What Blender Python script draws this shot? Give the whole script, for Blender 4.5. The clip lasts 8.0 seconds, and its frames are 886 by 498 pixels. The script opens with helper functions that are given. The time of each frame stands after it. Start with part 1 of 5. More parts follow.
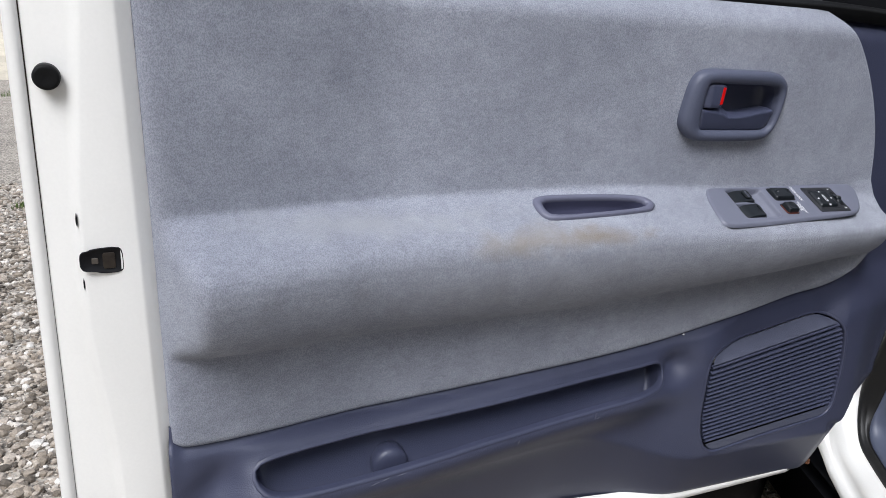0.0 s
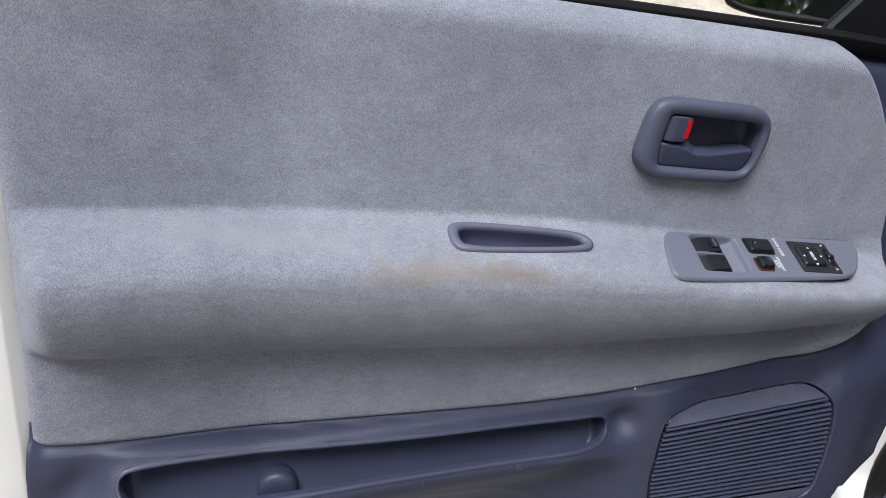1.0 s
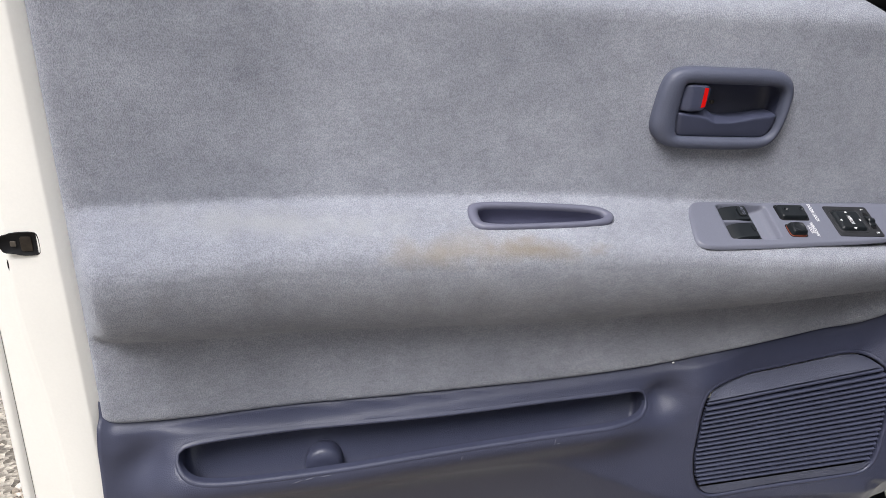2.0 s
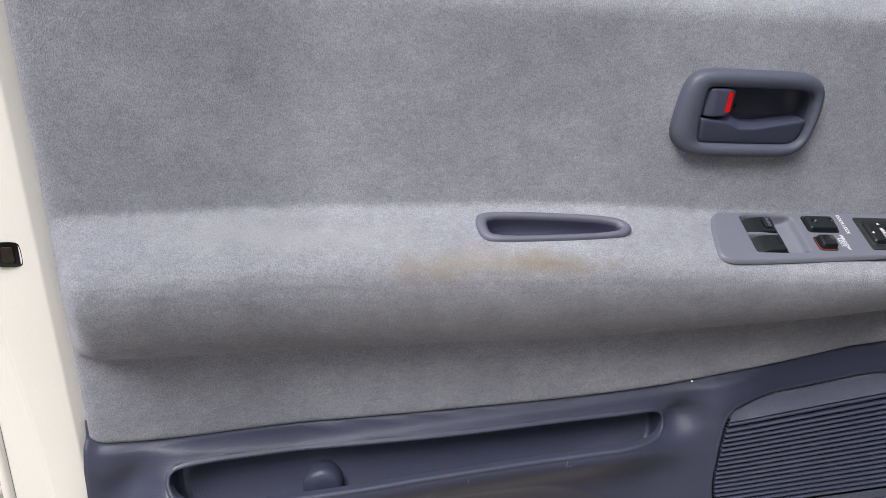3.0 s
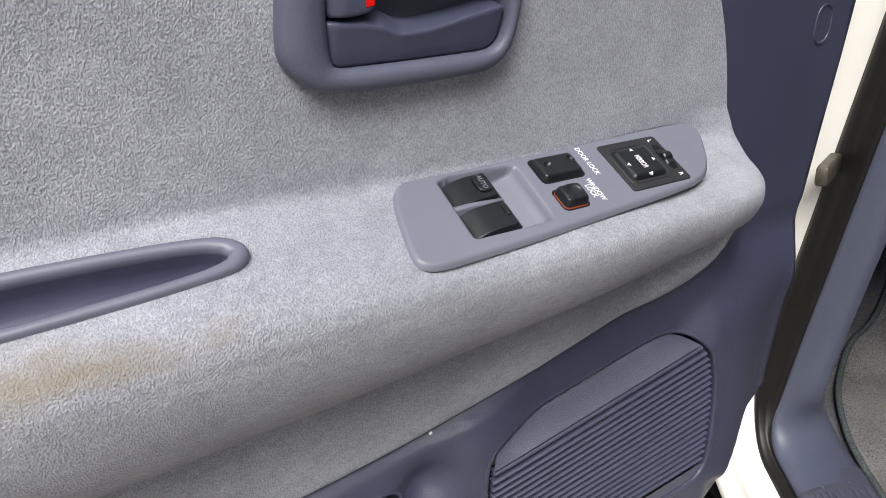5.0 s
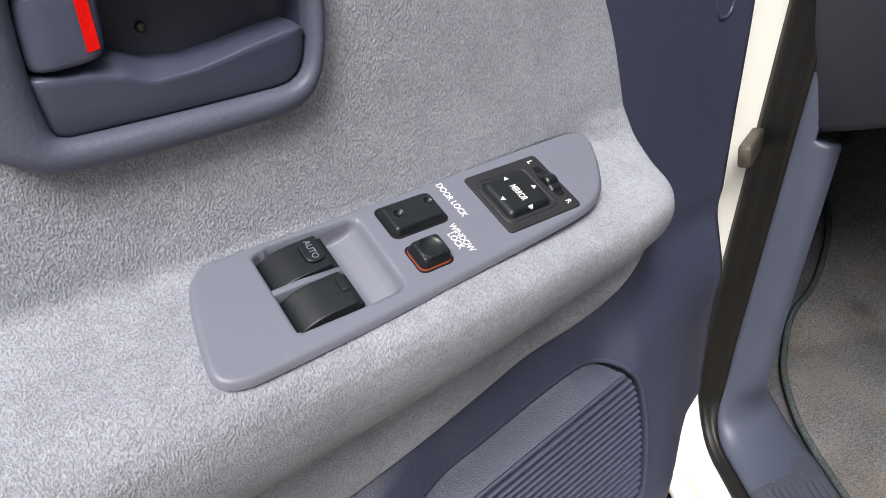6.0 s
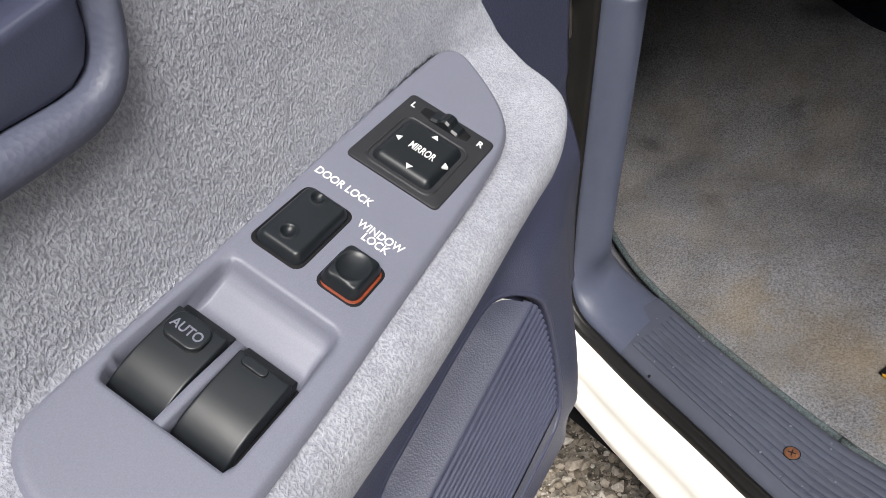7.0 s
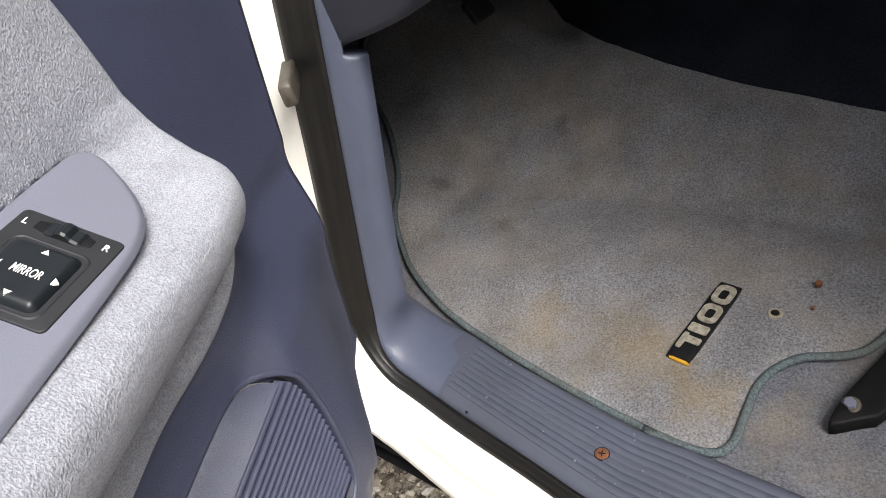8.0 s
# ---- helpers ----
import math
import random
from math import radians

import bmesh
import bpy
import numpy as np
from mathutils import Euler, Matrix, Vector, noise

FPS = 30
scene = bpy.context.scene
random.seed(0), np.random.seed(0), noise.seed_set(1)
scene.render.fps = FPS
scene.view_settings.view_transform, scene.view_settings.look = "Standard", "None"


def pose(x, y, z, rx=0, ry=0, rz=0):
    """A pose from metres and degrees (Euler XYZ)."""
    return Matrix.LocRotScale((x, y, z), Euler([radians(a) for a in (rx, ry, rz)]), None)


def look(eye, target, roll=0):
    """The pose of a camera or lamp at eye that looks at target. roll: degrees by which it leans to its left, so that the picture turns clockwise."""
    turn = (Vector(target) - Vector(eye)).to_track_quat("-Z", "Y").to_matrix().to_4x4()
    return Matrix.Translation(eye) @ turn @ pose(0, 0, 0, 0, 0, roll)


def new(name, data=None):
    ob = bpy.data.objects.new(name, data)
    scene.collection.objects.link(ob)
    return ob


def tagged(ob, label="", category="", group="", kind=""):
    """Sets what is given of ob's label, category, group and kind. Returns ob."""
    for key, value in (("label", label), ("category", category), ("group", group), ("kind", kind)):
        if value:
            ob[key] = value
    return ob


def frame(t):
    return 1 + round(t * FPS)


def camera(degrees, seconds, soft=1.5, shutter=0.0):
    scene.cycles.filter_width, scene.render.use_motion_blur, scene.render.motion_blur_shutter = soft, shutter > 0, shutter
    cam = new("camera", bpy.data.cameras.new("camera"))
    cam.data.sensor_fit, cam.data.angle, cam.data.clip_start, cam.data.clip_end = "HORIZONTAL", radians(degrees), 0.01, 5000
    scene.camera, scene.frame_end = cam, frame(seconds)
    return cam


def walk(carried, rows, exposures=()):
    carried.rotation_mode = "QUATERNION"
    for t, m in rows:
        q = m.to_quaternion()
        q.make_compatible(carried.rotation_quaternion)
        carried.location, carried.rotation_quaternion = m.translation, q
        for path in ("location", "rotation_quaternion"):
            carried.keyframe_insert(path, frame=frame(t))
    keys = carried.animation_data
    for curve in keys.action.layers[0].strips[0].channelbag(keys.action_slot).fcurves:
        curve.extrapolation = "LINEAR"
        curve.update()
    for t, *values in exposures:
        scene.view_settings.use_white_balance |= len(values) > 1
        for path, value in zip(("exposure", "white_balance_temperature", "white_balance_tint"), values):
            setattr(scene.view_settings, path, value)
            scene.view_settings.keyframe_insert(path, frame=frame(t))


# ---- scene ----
cam = camera(65.3, 8.0, soft=0.85)
PATH = [
    (0, (0.048, 0.056, 1.25), (0.732, 1.855, 0.707), 2.3),
    (0.5, (0.148, 0.106, 1.247), (0.783, 1.922, 0.7), 4.3),
    (0.7, (0.198, 0.095, 1.252), (0.712, 1.954, 0.722), 6.1),
    (1, (0.265, 0.082, 1.279), (0.737, 1.937, 0.699), 6.8),
    (1.5, (0.316, 0.032, 1.27), (0.645, 1.916, 0.686), 1.8),
    (1.7, (0.32, 0.024, 1.271), (0.602, 1.913, 0.676), 1.9),
    (2.8, (0.336, 0.079, 1.273), (0.556, 1.974, 0.671), 2.3),
    (3, (0.332, 0.081, 1.269), (0.556, 1.978, 0.676), 2.3),
    (3.5, (0.338, 0.133, 1.25), (0.628, 1.998, 0.586), -1.1),
    (3.8, (0.375, 0.198, 1.245), (0.84, 2.016, 0.552), -1.4),
    (4, (0.398, 0.247, 1.237), (1.074, 2.011, 0.581), -2.8),
    (4.2, (0.415, 0.285, 1.241), (1.156, 2.018, 0.571), -2.2),
    (5.3, (0.609, 0.443, 1.212), (1.468, 2.067, 0.422), -4.8),
    (5.5, (0.631, 0.459, 1.216), (1.5, 2.066, 0.401), -5.1),
    (6, (0.685, 0.475, 1.227), (1.602, 2.042, 0.388), -8.4),
    (6.3, (0.697, 0.52, 1.239), (1.712, 1.948, 0.273), -9.8),
    (6.5, (0.706, 0.56, 1.229), (1.815, 1.844, 0.17), -11.7),
    (7, (0.716, 0.618, 1.23), (1.926, 1.658, 0.024), -14.3),
    (7.3, (0.754, 0.611, 1.24), (2.013, 1.626, 0.064), -14.9),
    (7.5, (0.781, 0.59, 1.24), (2.08, 1.585, 0.09), -17.1),
    (7.7, (0.793, 0.567, 1.236), (2.115, 1.551, 0.103), -18.8),
    (8, (0.773, 0.527, 1.207), (2.229, 1.237, 0.034), -18.1),
]
walk(cam, [(t, look(eye, target, roll)) for t, eye, target, roll in PATH],
     exposures=[(0.0, 0.31, 5880, 12), (0.5, 0.18, 5880, 12), (1.0, 0.34, 5950, 12), (1.5, 0.58, 6120, 12), (3.0, 0.42, 6400, 12), (3.5, 0.35, 6400, 12), (4.0, 0.58, 6400, 12), (5.5, 0.76, 6500, 11), (6.0, 0.82, 6500, 11), (6.5, 0.86, 6500, 11), (7.0, 0.86, 6500, 11), (7.5, 0.84, 6550, 11), (8.0, 1.15, 6580, 11)])

# ---- world and sun: bright overcast day ----
world = bpy.data.worlds.new("overcast_sky")
scene.world = world
world.use_nodes = True
wn, wl = world.node_tree.nodes, world.node_tree.links
sky = wn.new("ShaderNodeTexSky")
sky.sky_type, sky.sun_disc = "NISHITA", False
sky.sun_elevation, sky.sun_rotation = radians(51), radians(219)
sky.air_density, sky.dust_density, sky.ozone_density = 1.0, 4.0, 1.0
grey = wn.new("ShaderNodeHueSaturation")
grey.inputs["Saturation"].default_value = 0.35
wl.new(sky.outputs[0], grey.inputs["Color"])
wl.new(grey.outputs[0], wn["Background"].inputs["Color"])
wn["Background"].inputs["Strength"].default_value = 0.14
sun = new("sun", bpy.data.lights.new("sun", "SUN"))
sun.data.energy, sun.data.angle, sun.data.color = 2.0, radians(30), (1.0, 0.97, 0.92)
sun.matrix_basis = look((-2.05, -2.5, 4.05), (0, 0, 0))


# ---- materials ----
def base_mat(name):
    m = bpy.data.materials.new(name)
    m.use_nodes = True
    return m, m.node_tree.nodes, m.node_tree.links, m.node_tree.nodes["Principled BSDF"]


def noise_node(n, l, scale, detail=3, stretch=(1, 1, 1), distortion=0.0, rough=0.55, turn=(0, 0, 0)):
    tc, mp, nz = n.new("ShaderNodeTexCoord"), n.new("ShaderNodeMapping"), n.new("ShaderNodeTexNoise")
    mp.inputs["Scale"].default_value = stretch
    mp.inputs["Rotation"].default_value = turn
    nz.inputs["Scale"].default_value, nz.inputs["Detail"].default_value = scale, detail
    nz.inputs["Distortion"].default_value, nz.inputs["Roughness"].default_value = distortion, rough
    l.new(tc.outputs["Object"], mp.inputs[0])
    l.new(mp.outputs[0], nz.inputs["Vector"])
    return nz.outputs["Fac"]


def ramp_node(n, l, fac, c0, c1, p0=0.3, p1=0.7):
    r = n.new("ShaderNodeValToRGB")
    r.color_ramp.elements[0].position, r.color_ramp.elements[1].position = p0, p1
    r.color_ramp.elements[0].color, r.color_ramp.elements[1].color = (*c0, 1), (*c1, 1)
    l.new(fac, r.inputs[0])
    return r.outputs[0]


def mix_node(n, l, kind, fac, a, b):
    m = n.new("ShaderNodeMix")
    m.data_type, m.blend_type = "RGBA", kind
    for sock, v in ((m.inputs[0], fac), (m.inputs[6], a), (m.inputs[7], b)):
        if isinstance(v, bpy.types.NodeSocket):
            l.new(v, sock)
        elif isinstance(v, tuple):
            sock.default_value = (*v, 1)
        else:
            sock.default_value = v
    return m.outputs[2]


def bump_node(n, l, height, strength, distance, normal=None):
    b = n.new("ShaderNodeBump")
    b.inputs["Strength"].default_value, b.inputs["Distance"].default_value = strength, distance
    l.new(height, b.inputs["Height"])
    if normal is not None:
        l.new(normal, b.inputs["Normal"])
    return b.outputs[0]


def blob_mask(n, l, centre, radii, soft=1.0):
    """1 inside an ellipsoid patch with a ragged edge, 0 outside."""
    tc, mp = n.new("ShaderNodeTexCoord"), n.new("ShaderNodeMapping")
    mp.vector_type = "TEXTURE"
    mp.inputs["Location"].default_value, mp.inputs["Scale"].default_value = centre, radii
    ln = n.new("ShaderNodeVectorMath")
    ln.operation = "LENGTH"
    l.new(tc.outputs["Object"], mp.inputs[0])
    l.new(mp.outputs[0], ln.inputs[0])
    nz = noise_node(n, l, 22, 3)
    add = n.new("ShaderNodeMath")
    add.operation = "ADD"
    l.new(ln.outputs["Value"], add.inputs[0])
    l.new(nz, add.inputs[1])
    return ramp_node(n, l, add.outputs[0], (1, 1, 1), (0, 0, 0), 0.55, 0.55 + 0.45 * soft + 0.45)


def plain_mat(name, c, rough=0.5, metal=0.0, vary=0.1, scale=9.0, grain=900.0, relief=0.12, depth=0.0004, coat=0.0, speckle=0.09, spec=0.5):
    """Paint, moulded plastic, rubber: two scales of tone and a fine grain."""
    m, n, l, p = base_mat(name)
    dark, light = tuple(v * (1 - vary) for v in c), tuple(min(1, v * (1 + vary)) for v in c)
    tone = ramp_node(n, l, noise_node(n, l, scale, 4), dark, light)
    fine = noise_node(n, l, grain, 2)
    speck = ramp_node(n, l, fine, (1 - speckle,) * 3, (1 + speckle * 0.9,) * 3)
    l.new(mix_node(n, l, "MULTIPLY", 1.0, tone, speck), p.inputs["Base Color"])
    rr = n.new("ShaderNodeMapRange")
    rr.inputs["To Min"].default_value, rr.inputs["To Max"].default_value = rough - 0.07, min(1, rough + 0.1)
    l.new(noise_node(n, l, scale * 3, 3), rr.inputs["Value"])
    l.new(rr.outputs[0], p.inputs["Roughness"])
    p.inputs["Metallic"].default_value = metal
    p.inputs["Coat Weight"].default_value = coat
    p.inputs["Specular IOR Level"].default_value = spec
    if relief:
        l.new(bump_node(n, l, fine, relief, depth), p.inputs["Normal"])
    return m


def leather_mat(name, c, rough=0.48, vary=0.07, size=700.0, relief=0.25):
    """Moulded plastic with a leather-like pebble grain."""
    m, n, l, p = base_mat(name)
    dark, light = tuple(v * (1 - vary) for v in c), tuple(v * (1 + vary) for v in c)
    tone = ramp_node(n, l, noise_node(n, l, 7, 4), dark, light)
    dust = ramp_node(n, l, noise_node(n, l, 55, 5, rough=0.7), (0.96, 0.96, 0.96), (1.06, 1.06, 1.05), 0.4, 0.8)
    l.new(mix_node(n, l, "MULTIPLY", 1.0, tone, dust), p.inputs["Base Color"])
    p.inputs["Roughness"].default_value = rough
    tc, vo = n.new("ShaderNodeTexCoord"), n.new("ShaderNodeTexVoronoi")
    vo.inputs["Scale"].default_value = size
    l.new(tc.outputs["Object"], vo.inputs["Vector"])
    l.new(bump_node(n, l, vo.outputs["Distance"], relief, 0.0005), p.inputs["Normal"])
    return m


def velour_mat(name):
    """Worn blue-grey velour: short curled pile, brushed patches and a brown stain on the armrest."""
    m, n, l, p = base_mat(name)
    fleck = noise_node(n, l, 720, 2.0, (1.15, 1.0, 0.8), 0.3, rough=0.55, turn=(0, radians(24), 0))
    pile = ramp_node(n, l, fleck, (0.250, 0.260, 0.298), (0.362, 0.376, 0.420), 0.38, 0.60)
    nap = ramp_node(n, l, noise_node(n, l, 5.5, 4, (1, 1, 1.6)), (0.84, 0.84, 0.86), (1.12, 1.12, 1.12))
    col = mix_node(n, l, "MULTIPLY", 1.0, pile, nap)
    tufts = ramp_node(n, l, noise_node(n, l, 150, 3, (0.7, 0.9, 1.3), 0.4, turn=(0, radians(-20), 0)), (0.94, 0.94, 0.94), (1.06, 1.06, 1.06), 0.36, 0.64)
    col = mix_node(n, l, "MULTIPLY", 1.0, col, tufts)
    wear = ramp_node(n, l, noise_node(n, l, 34, 4), (0.93, 0.93, 0.93), (1.07, 1.07, 1.06))
    col = mix_node(n, l, "MULTIPLY", 1.0, col, wear)
    # paler armrest top, two brown stain layers, two darker patches on the front face
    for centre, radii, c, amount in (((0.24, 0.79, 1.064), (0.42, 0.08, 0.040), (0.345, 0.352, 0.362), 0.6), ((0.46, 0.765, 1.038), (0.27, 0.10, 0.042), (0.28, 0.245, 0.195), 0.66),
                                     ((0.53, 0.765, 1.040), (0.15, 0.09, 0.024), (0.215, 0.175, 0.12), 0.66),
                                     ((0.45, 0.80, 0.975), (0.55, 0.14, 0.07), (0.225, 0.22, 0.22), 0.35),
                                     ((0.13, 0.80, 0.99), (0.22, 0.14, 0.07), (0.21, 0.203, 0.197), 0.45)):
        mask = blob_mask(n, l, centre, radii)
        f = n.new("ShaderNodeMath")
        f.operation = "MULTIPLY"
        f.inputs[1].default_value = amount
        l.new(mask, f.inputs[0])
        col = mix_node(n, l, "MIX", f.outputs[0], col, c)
    l.new(col, p.inputs["Base Color"])
    p.inputs["Roughness"].default_value = 0.95
    p.inputs["Specular IOR Level"].default_value = 0.15
    p.inputs["Sheen Weight"].default_value, p.inputs["Sheen Roughness"].default_value = 0.2, 0.5
    p.inputs["Sheen Tint"].default_value = (0.85, 0.9, 1.0, 1)
    l.new(bump_node(n, l, fleck, 1.0, 0.0016), p.inputs["Normal"])
    return m


def carpet_mat(name, c, dirt, amount=0.6, blobs=()):
    m, n, l, p = base_mat(name)
    tuft = noise_node(n, l, 340, 3, (1, 1, 1), 0.6)
    pile = ramp_node(n, l, tuft, tuple(v * 0.58 for v in c), tuple(v * 1.40 for v in c), 0.34, 0.66)
    soil = ramp_node(n, l, noise_node(n, l, 6.5, 5, rough=0.65), (0, 0, 0), (amount, amount, amount), 0.42, 0.68)
    col = mix_node(n, l, "MIX", soil, pile, dirt)
    smear = ramp_node(n, l, noise_node(n, l, 11, 5, (1, 1, 1)), (0.8, 0.8, 0.8), (1.12, 1.12, 1.12), 0.3, 0.65)
    crumbs = ramp_node(n, l, noise_node(n, l, 150, 2), (1, 1, 1), (1.7, 1.65, 1.5), 0.7, 0.82)
    for centre, radii, tone, share in blobs:
        fac = n.new("ShaderNodeMath")
        fac.operation = "MULTIPLY"
        fac.inputs[1].default_value = share
        l.new(blob_mask(n, l, centre, radii), fac.inputs[0])
        col = mix_node(n, l, "MIX", fac.outputs[0], col, mix_node(n, l, "MULTIPLY", 1.0, tone, ramp_node(n, l, tuft, (0.75, 0.75, 0.75), (1.25, 1.25, 1.25), 0.33, 0.67)))
    col = mix_node(n, l, "MULTIPLY", 1.0, mix_node(n, l, "MULTIPLY", 1.0, col, smear), crumbs)
    l.new(col, p.inputs["Base Color"])
    p.inputs["Roughness"].default_value, p.inputs["Specular IOR Level"].default_value = 1.0, 0.1
    l.new(bump_node(n, l, tuft, 0.7, 0.003), p.inputs["Normal"])
    return m


def stone_mat(name):
    m, n, l, p = base_mat(name)
    geo = n.new("ShaderNodeNewGeometry")
    r = n.new("ShaderNodeValToRGB")
    r.color_ramp.elements[0].color, r.color_ramp.elements[1].color = (0.070, 0.058, 0.045, 1), (0.76, 0.72, 0.65, 1)
    for pos, c in ((0.35, (0.28, 0.235, 0.18, 1)), (0.75, (0.50, 0.43, 0.35, 1))):
        e = r.color_ramp.elements.new(pos)
        e.color = c
    l.new(geo.outputs["Random Per Island"], r.inputs[0])
    mott = ramp_node(n, l, noise_node(n, l, 160, 4), (0.75, 0.75, 0.75), (1.2, 1.2, 1.2))
    l.new(mix_node(n, l, "MULTIPLY", 1.0, r.outputs[0], mott), p.inputs["Base Color"])
    p.inputs["Roughness"].default_value = 0.85
    l.new(bump_node(n, l, noise_node(n, l, 300, 3), 0.4, 0.002), p.inputs["Normal"])
    return m


def grit_mat(name):
    m, n, l, p = base_mat(name)
    tc, vo = n.new("ShaderNodeTexCoord"), n.new("ShaderNodeTexVoronoi")
    vo.inputs["Scale"].default_value = 70
    l.new(tc.outputs["Object"], vo.inputs["Vector"])
    chips = ramp_node(n, l, vo.outputs["Color"], (0.15, 0.13, 0.105), (0.60, 0.54, 0.45), 0.2, 0.85)
    # chips darkened round the door, so the ground bounces less light onto it
    near_dark = ramp_node(n, l, blob_mask(n, l, (1.3, 0.1, 0.0), (2.8, 2.4, 4.0)), (1, 1, 1), (0.20, 0.19, 0.18), 0.0, 1.0)
    chips = mix_node(n, l, "MULTIPLY", 1.0, chips, near_dark)
    patch = ramp_node(n, l, noise_node(n, l, 1.3, 4), (0.75, 0.75, 0.75), (1.1, 1.1, 1.1))
    l.new(mix_node(n, l, "MULTIPLY", 1.0, chips, patch), p.inputs["Base Color"])
    p.inputs["Roughness"].default_value = 0.95
    l.new(bump_node(n, l, vo.outputs["Distance"], 0.8, 0.01), p.inputs["Normal"])
    return m


def leaf_mat(name, dark, light):
    m, n, l, p = base_mat(name)
    geo = n.new("ShaderNodeNewGeometry")
    l.new(ramp_node(n, l, geo.outputs["Random Per Island"], dark, light, 0, 1), p.inputs["Base Color"])
    p.inputs["Roughness"].default_value = 0.55
    return m


VELOUR = velour_mat("velour")
PLASTIC = leather_mat("slate_plastic", (0.048, 0.053, 0.090), 0.40, 0.07, 700, 0.42)
SMOOTH_PLASTIC = leather_mat("slate_plastic_smooth", (0.054, 0.060, 0.099), 0.36, 0.06, 1400, 0.06)
GRILLE = leather_mat("grille_plastic", (0.072, 0.078, 0.114), 0.45, 0.06, 650, 0.5)
BEZEL = leather_mat("slate_bezel", (0.080, 0.088, 0.128), 0.5, 0.06, 420, 0.35)
WELL = leather_mat("pull_well_plastic", (0.088, 0.090, 0.150), 0.5, 0.06, 900, 0.15)
PULL = leather_mat("pull_rim_plastic", (0.132, 0.135, 0.186), 0.45, 0.05, 1300, 0.08)
# darker than the other slate plastic, for the shade under the dashboard
DASH = leather_mat("shaded_dash_plastic", (0.024, 0.028, 0.046), 0.6)
TRIM = leather_mat("cab_trim_plastic", (0.075, 0.086, 0.128), 0.45, 0.06, 1100, 0.12)
STEP = leather_mat("step_plastic", (0.066, 0.073, 0.100), 0.55, 0.12, 1100, 0.15)
PLATE = plain_mat("switch_plate_plastic", (0.152, 0.159, 0.202), 0.42, 0, 0.03, 14, 1800, 0.08, 0.0002)
BLACK = plain_mat("switch_black", (0.010, 0.0125, 0.0150), 0.33, 0, 0.12, 60, 2500, 0.05, 0.0002, spec=0.4)
PANEL = plain_mat("switch_panel_charcoal", (0.021, 0.022, 0.025), 0.5, 0, 0.1, 60, 2500, 0.05, 0.0002, spec=0.35)
DARK = plain_mat("black_plastic", (0.007, 0.007, 0.008), 0.5, 0, 0.1, 30, spec=0.22)
RUBBER = plain_mat("black_rubber", (0.005, 0.005, 0.005), 0.6, 0, 0.25, 30, 500, 0.3, 0.0008, spec=0.2)
PAINT = plain_mat("cream_white_paint", (0.85, 0.835, 0.785), 0.32, 0, 0.025, 5, 300, 0.0, coat=0.3, speckle=0.012)
INK = plain_mat("white_print", (0.75, 0.75, 0.76), 0.5, 0, 0.05, 200, 900, 0.0)
ORANGE = plain_mat("orange_ring", (0.17, 0.030, 0.008), 0.4, 0, 0.1, 90, 900, 0.0)
RED = plain_mat("red_mark", (0.80, 0.006, 0.003), 0.45, 0, 0.08, 90, 900, 0.0, spec=0.25)
METAL = plain_mat("dull_metal", (0.12, 0.105, 0.088), 0.5, 0.6, 0.25, 60, 500, 0.2)
LATCH = plain_mat("latch_steel", (0.035, 0.027, 0.02), 0.5, 0.4, 0.4, 90, 500, 0.2)
RUST = plain_mat("rust", (0.16, 0.060, 0.024), 0.8, 0.1, 0.4, 160, 900, 0.5, 0.0008)
MAT_DIRT = (((1.527, 0.769, 0.460), (0.17, 0.12, 0.1), (0.20, 0.160, 0.105), 0.52), ((1.389, 0.528, 0.460), (0.10, 0.15, 0.1), (0.23, 0.185, 0.12), 0.7),
            ((1.467, 0.625, 0.460), (0.17, 0.20, 0.1), (0.205, 0.165, 0.115), 0.64), ((1.742, 1.048, 0.470), (0.11, 0.14, 0.1), (0.20, 0.165, 0.115), 0.35),
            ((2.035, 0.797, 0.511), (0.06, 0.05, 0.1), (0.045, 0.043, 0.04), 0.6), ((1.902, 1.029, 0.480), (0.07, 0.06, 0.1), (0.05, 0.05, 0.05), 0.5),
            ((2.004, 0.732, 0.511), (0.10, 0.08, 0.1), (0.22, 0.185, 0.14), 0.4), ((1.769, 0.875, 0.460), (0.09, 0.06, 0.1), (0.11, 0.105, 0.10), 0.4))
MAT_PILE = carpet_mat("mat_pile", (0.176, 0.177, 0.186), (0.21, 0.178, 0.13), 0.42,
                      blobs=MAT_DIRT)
CARPET = carpet_mat("floor_carpet", (0.110, 0.115, 0.135), (0.19, 0.165, 0.125), 0.5, blobs=(((1.364, 0.453, 0.441), (0.08, 0.09, 0.1), (0.21, 0.185, 0.145), 0.6),))
BINDING = carpet_mat("mat_binding", (0.085, 0.108, 0.115), (0.13, 0.12, 0.10), 0.4)
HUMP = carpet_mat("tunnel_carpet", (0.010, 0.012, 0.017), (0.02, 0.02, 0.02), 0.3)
STONE = stone_mat("gravel_stone")
GRIT = grit_mat("gravel_ground")
SAND = plain_mat("pale_sand", (0.50, 0.45, 0.35), 0.95, 0, 0.25, 0.8, 6.0, 0.6, 0.1)
LEAF = leaf_mat("leaf", (0.02, 0.045, 0.012), (0.08, 0.14, 0.035))
GRASS = leaf_mat("grass_blade", (0.06, 0.10, 0.02), (0.17, 0.22, 0.06))
BARK = plain_mat("bark", (0.11, 0.085, 0.06), 0.9, 0, 0.4, 12, 60, 0.8, 0.01)
EYELET = plain_mat("worn_tan_eyelet", (0.24, 0.21, 0.155), 0.8, 0, 0.3, 120, 700, 0.3)
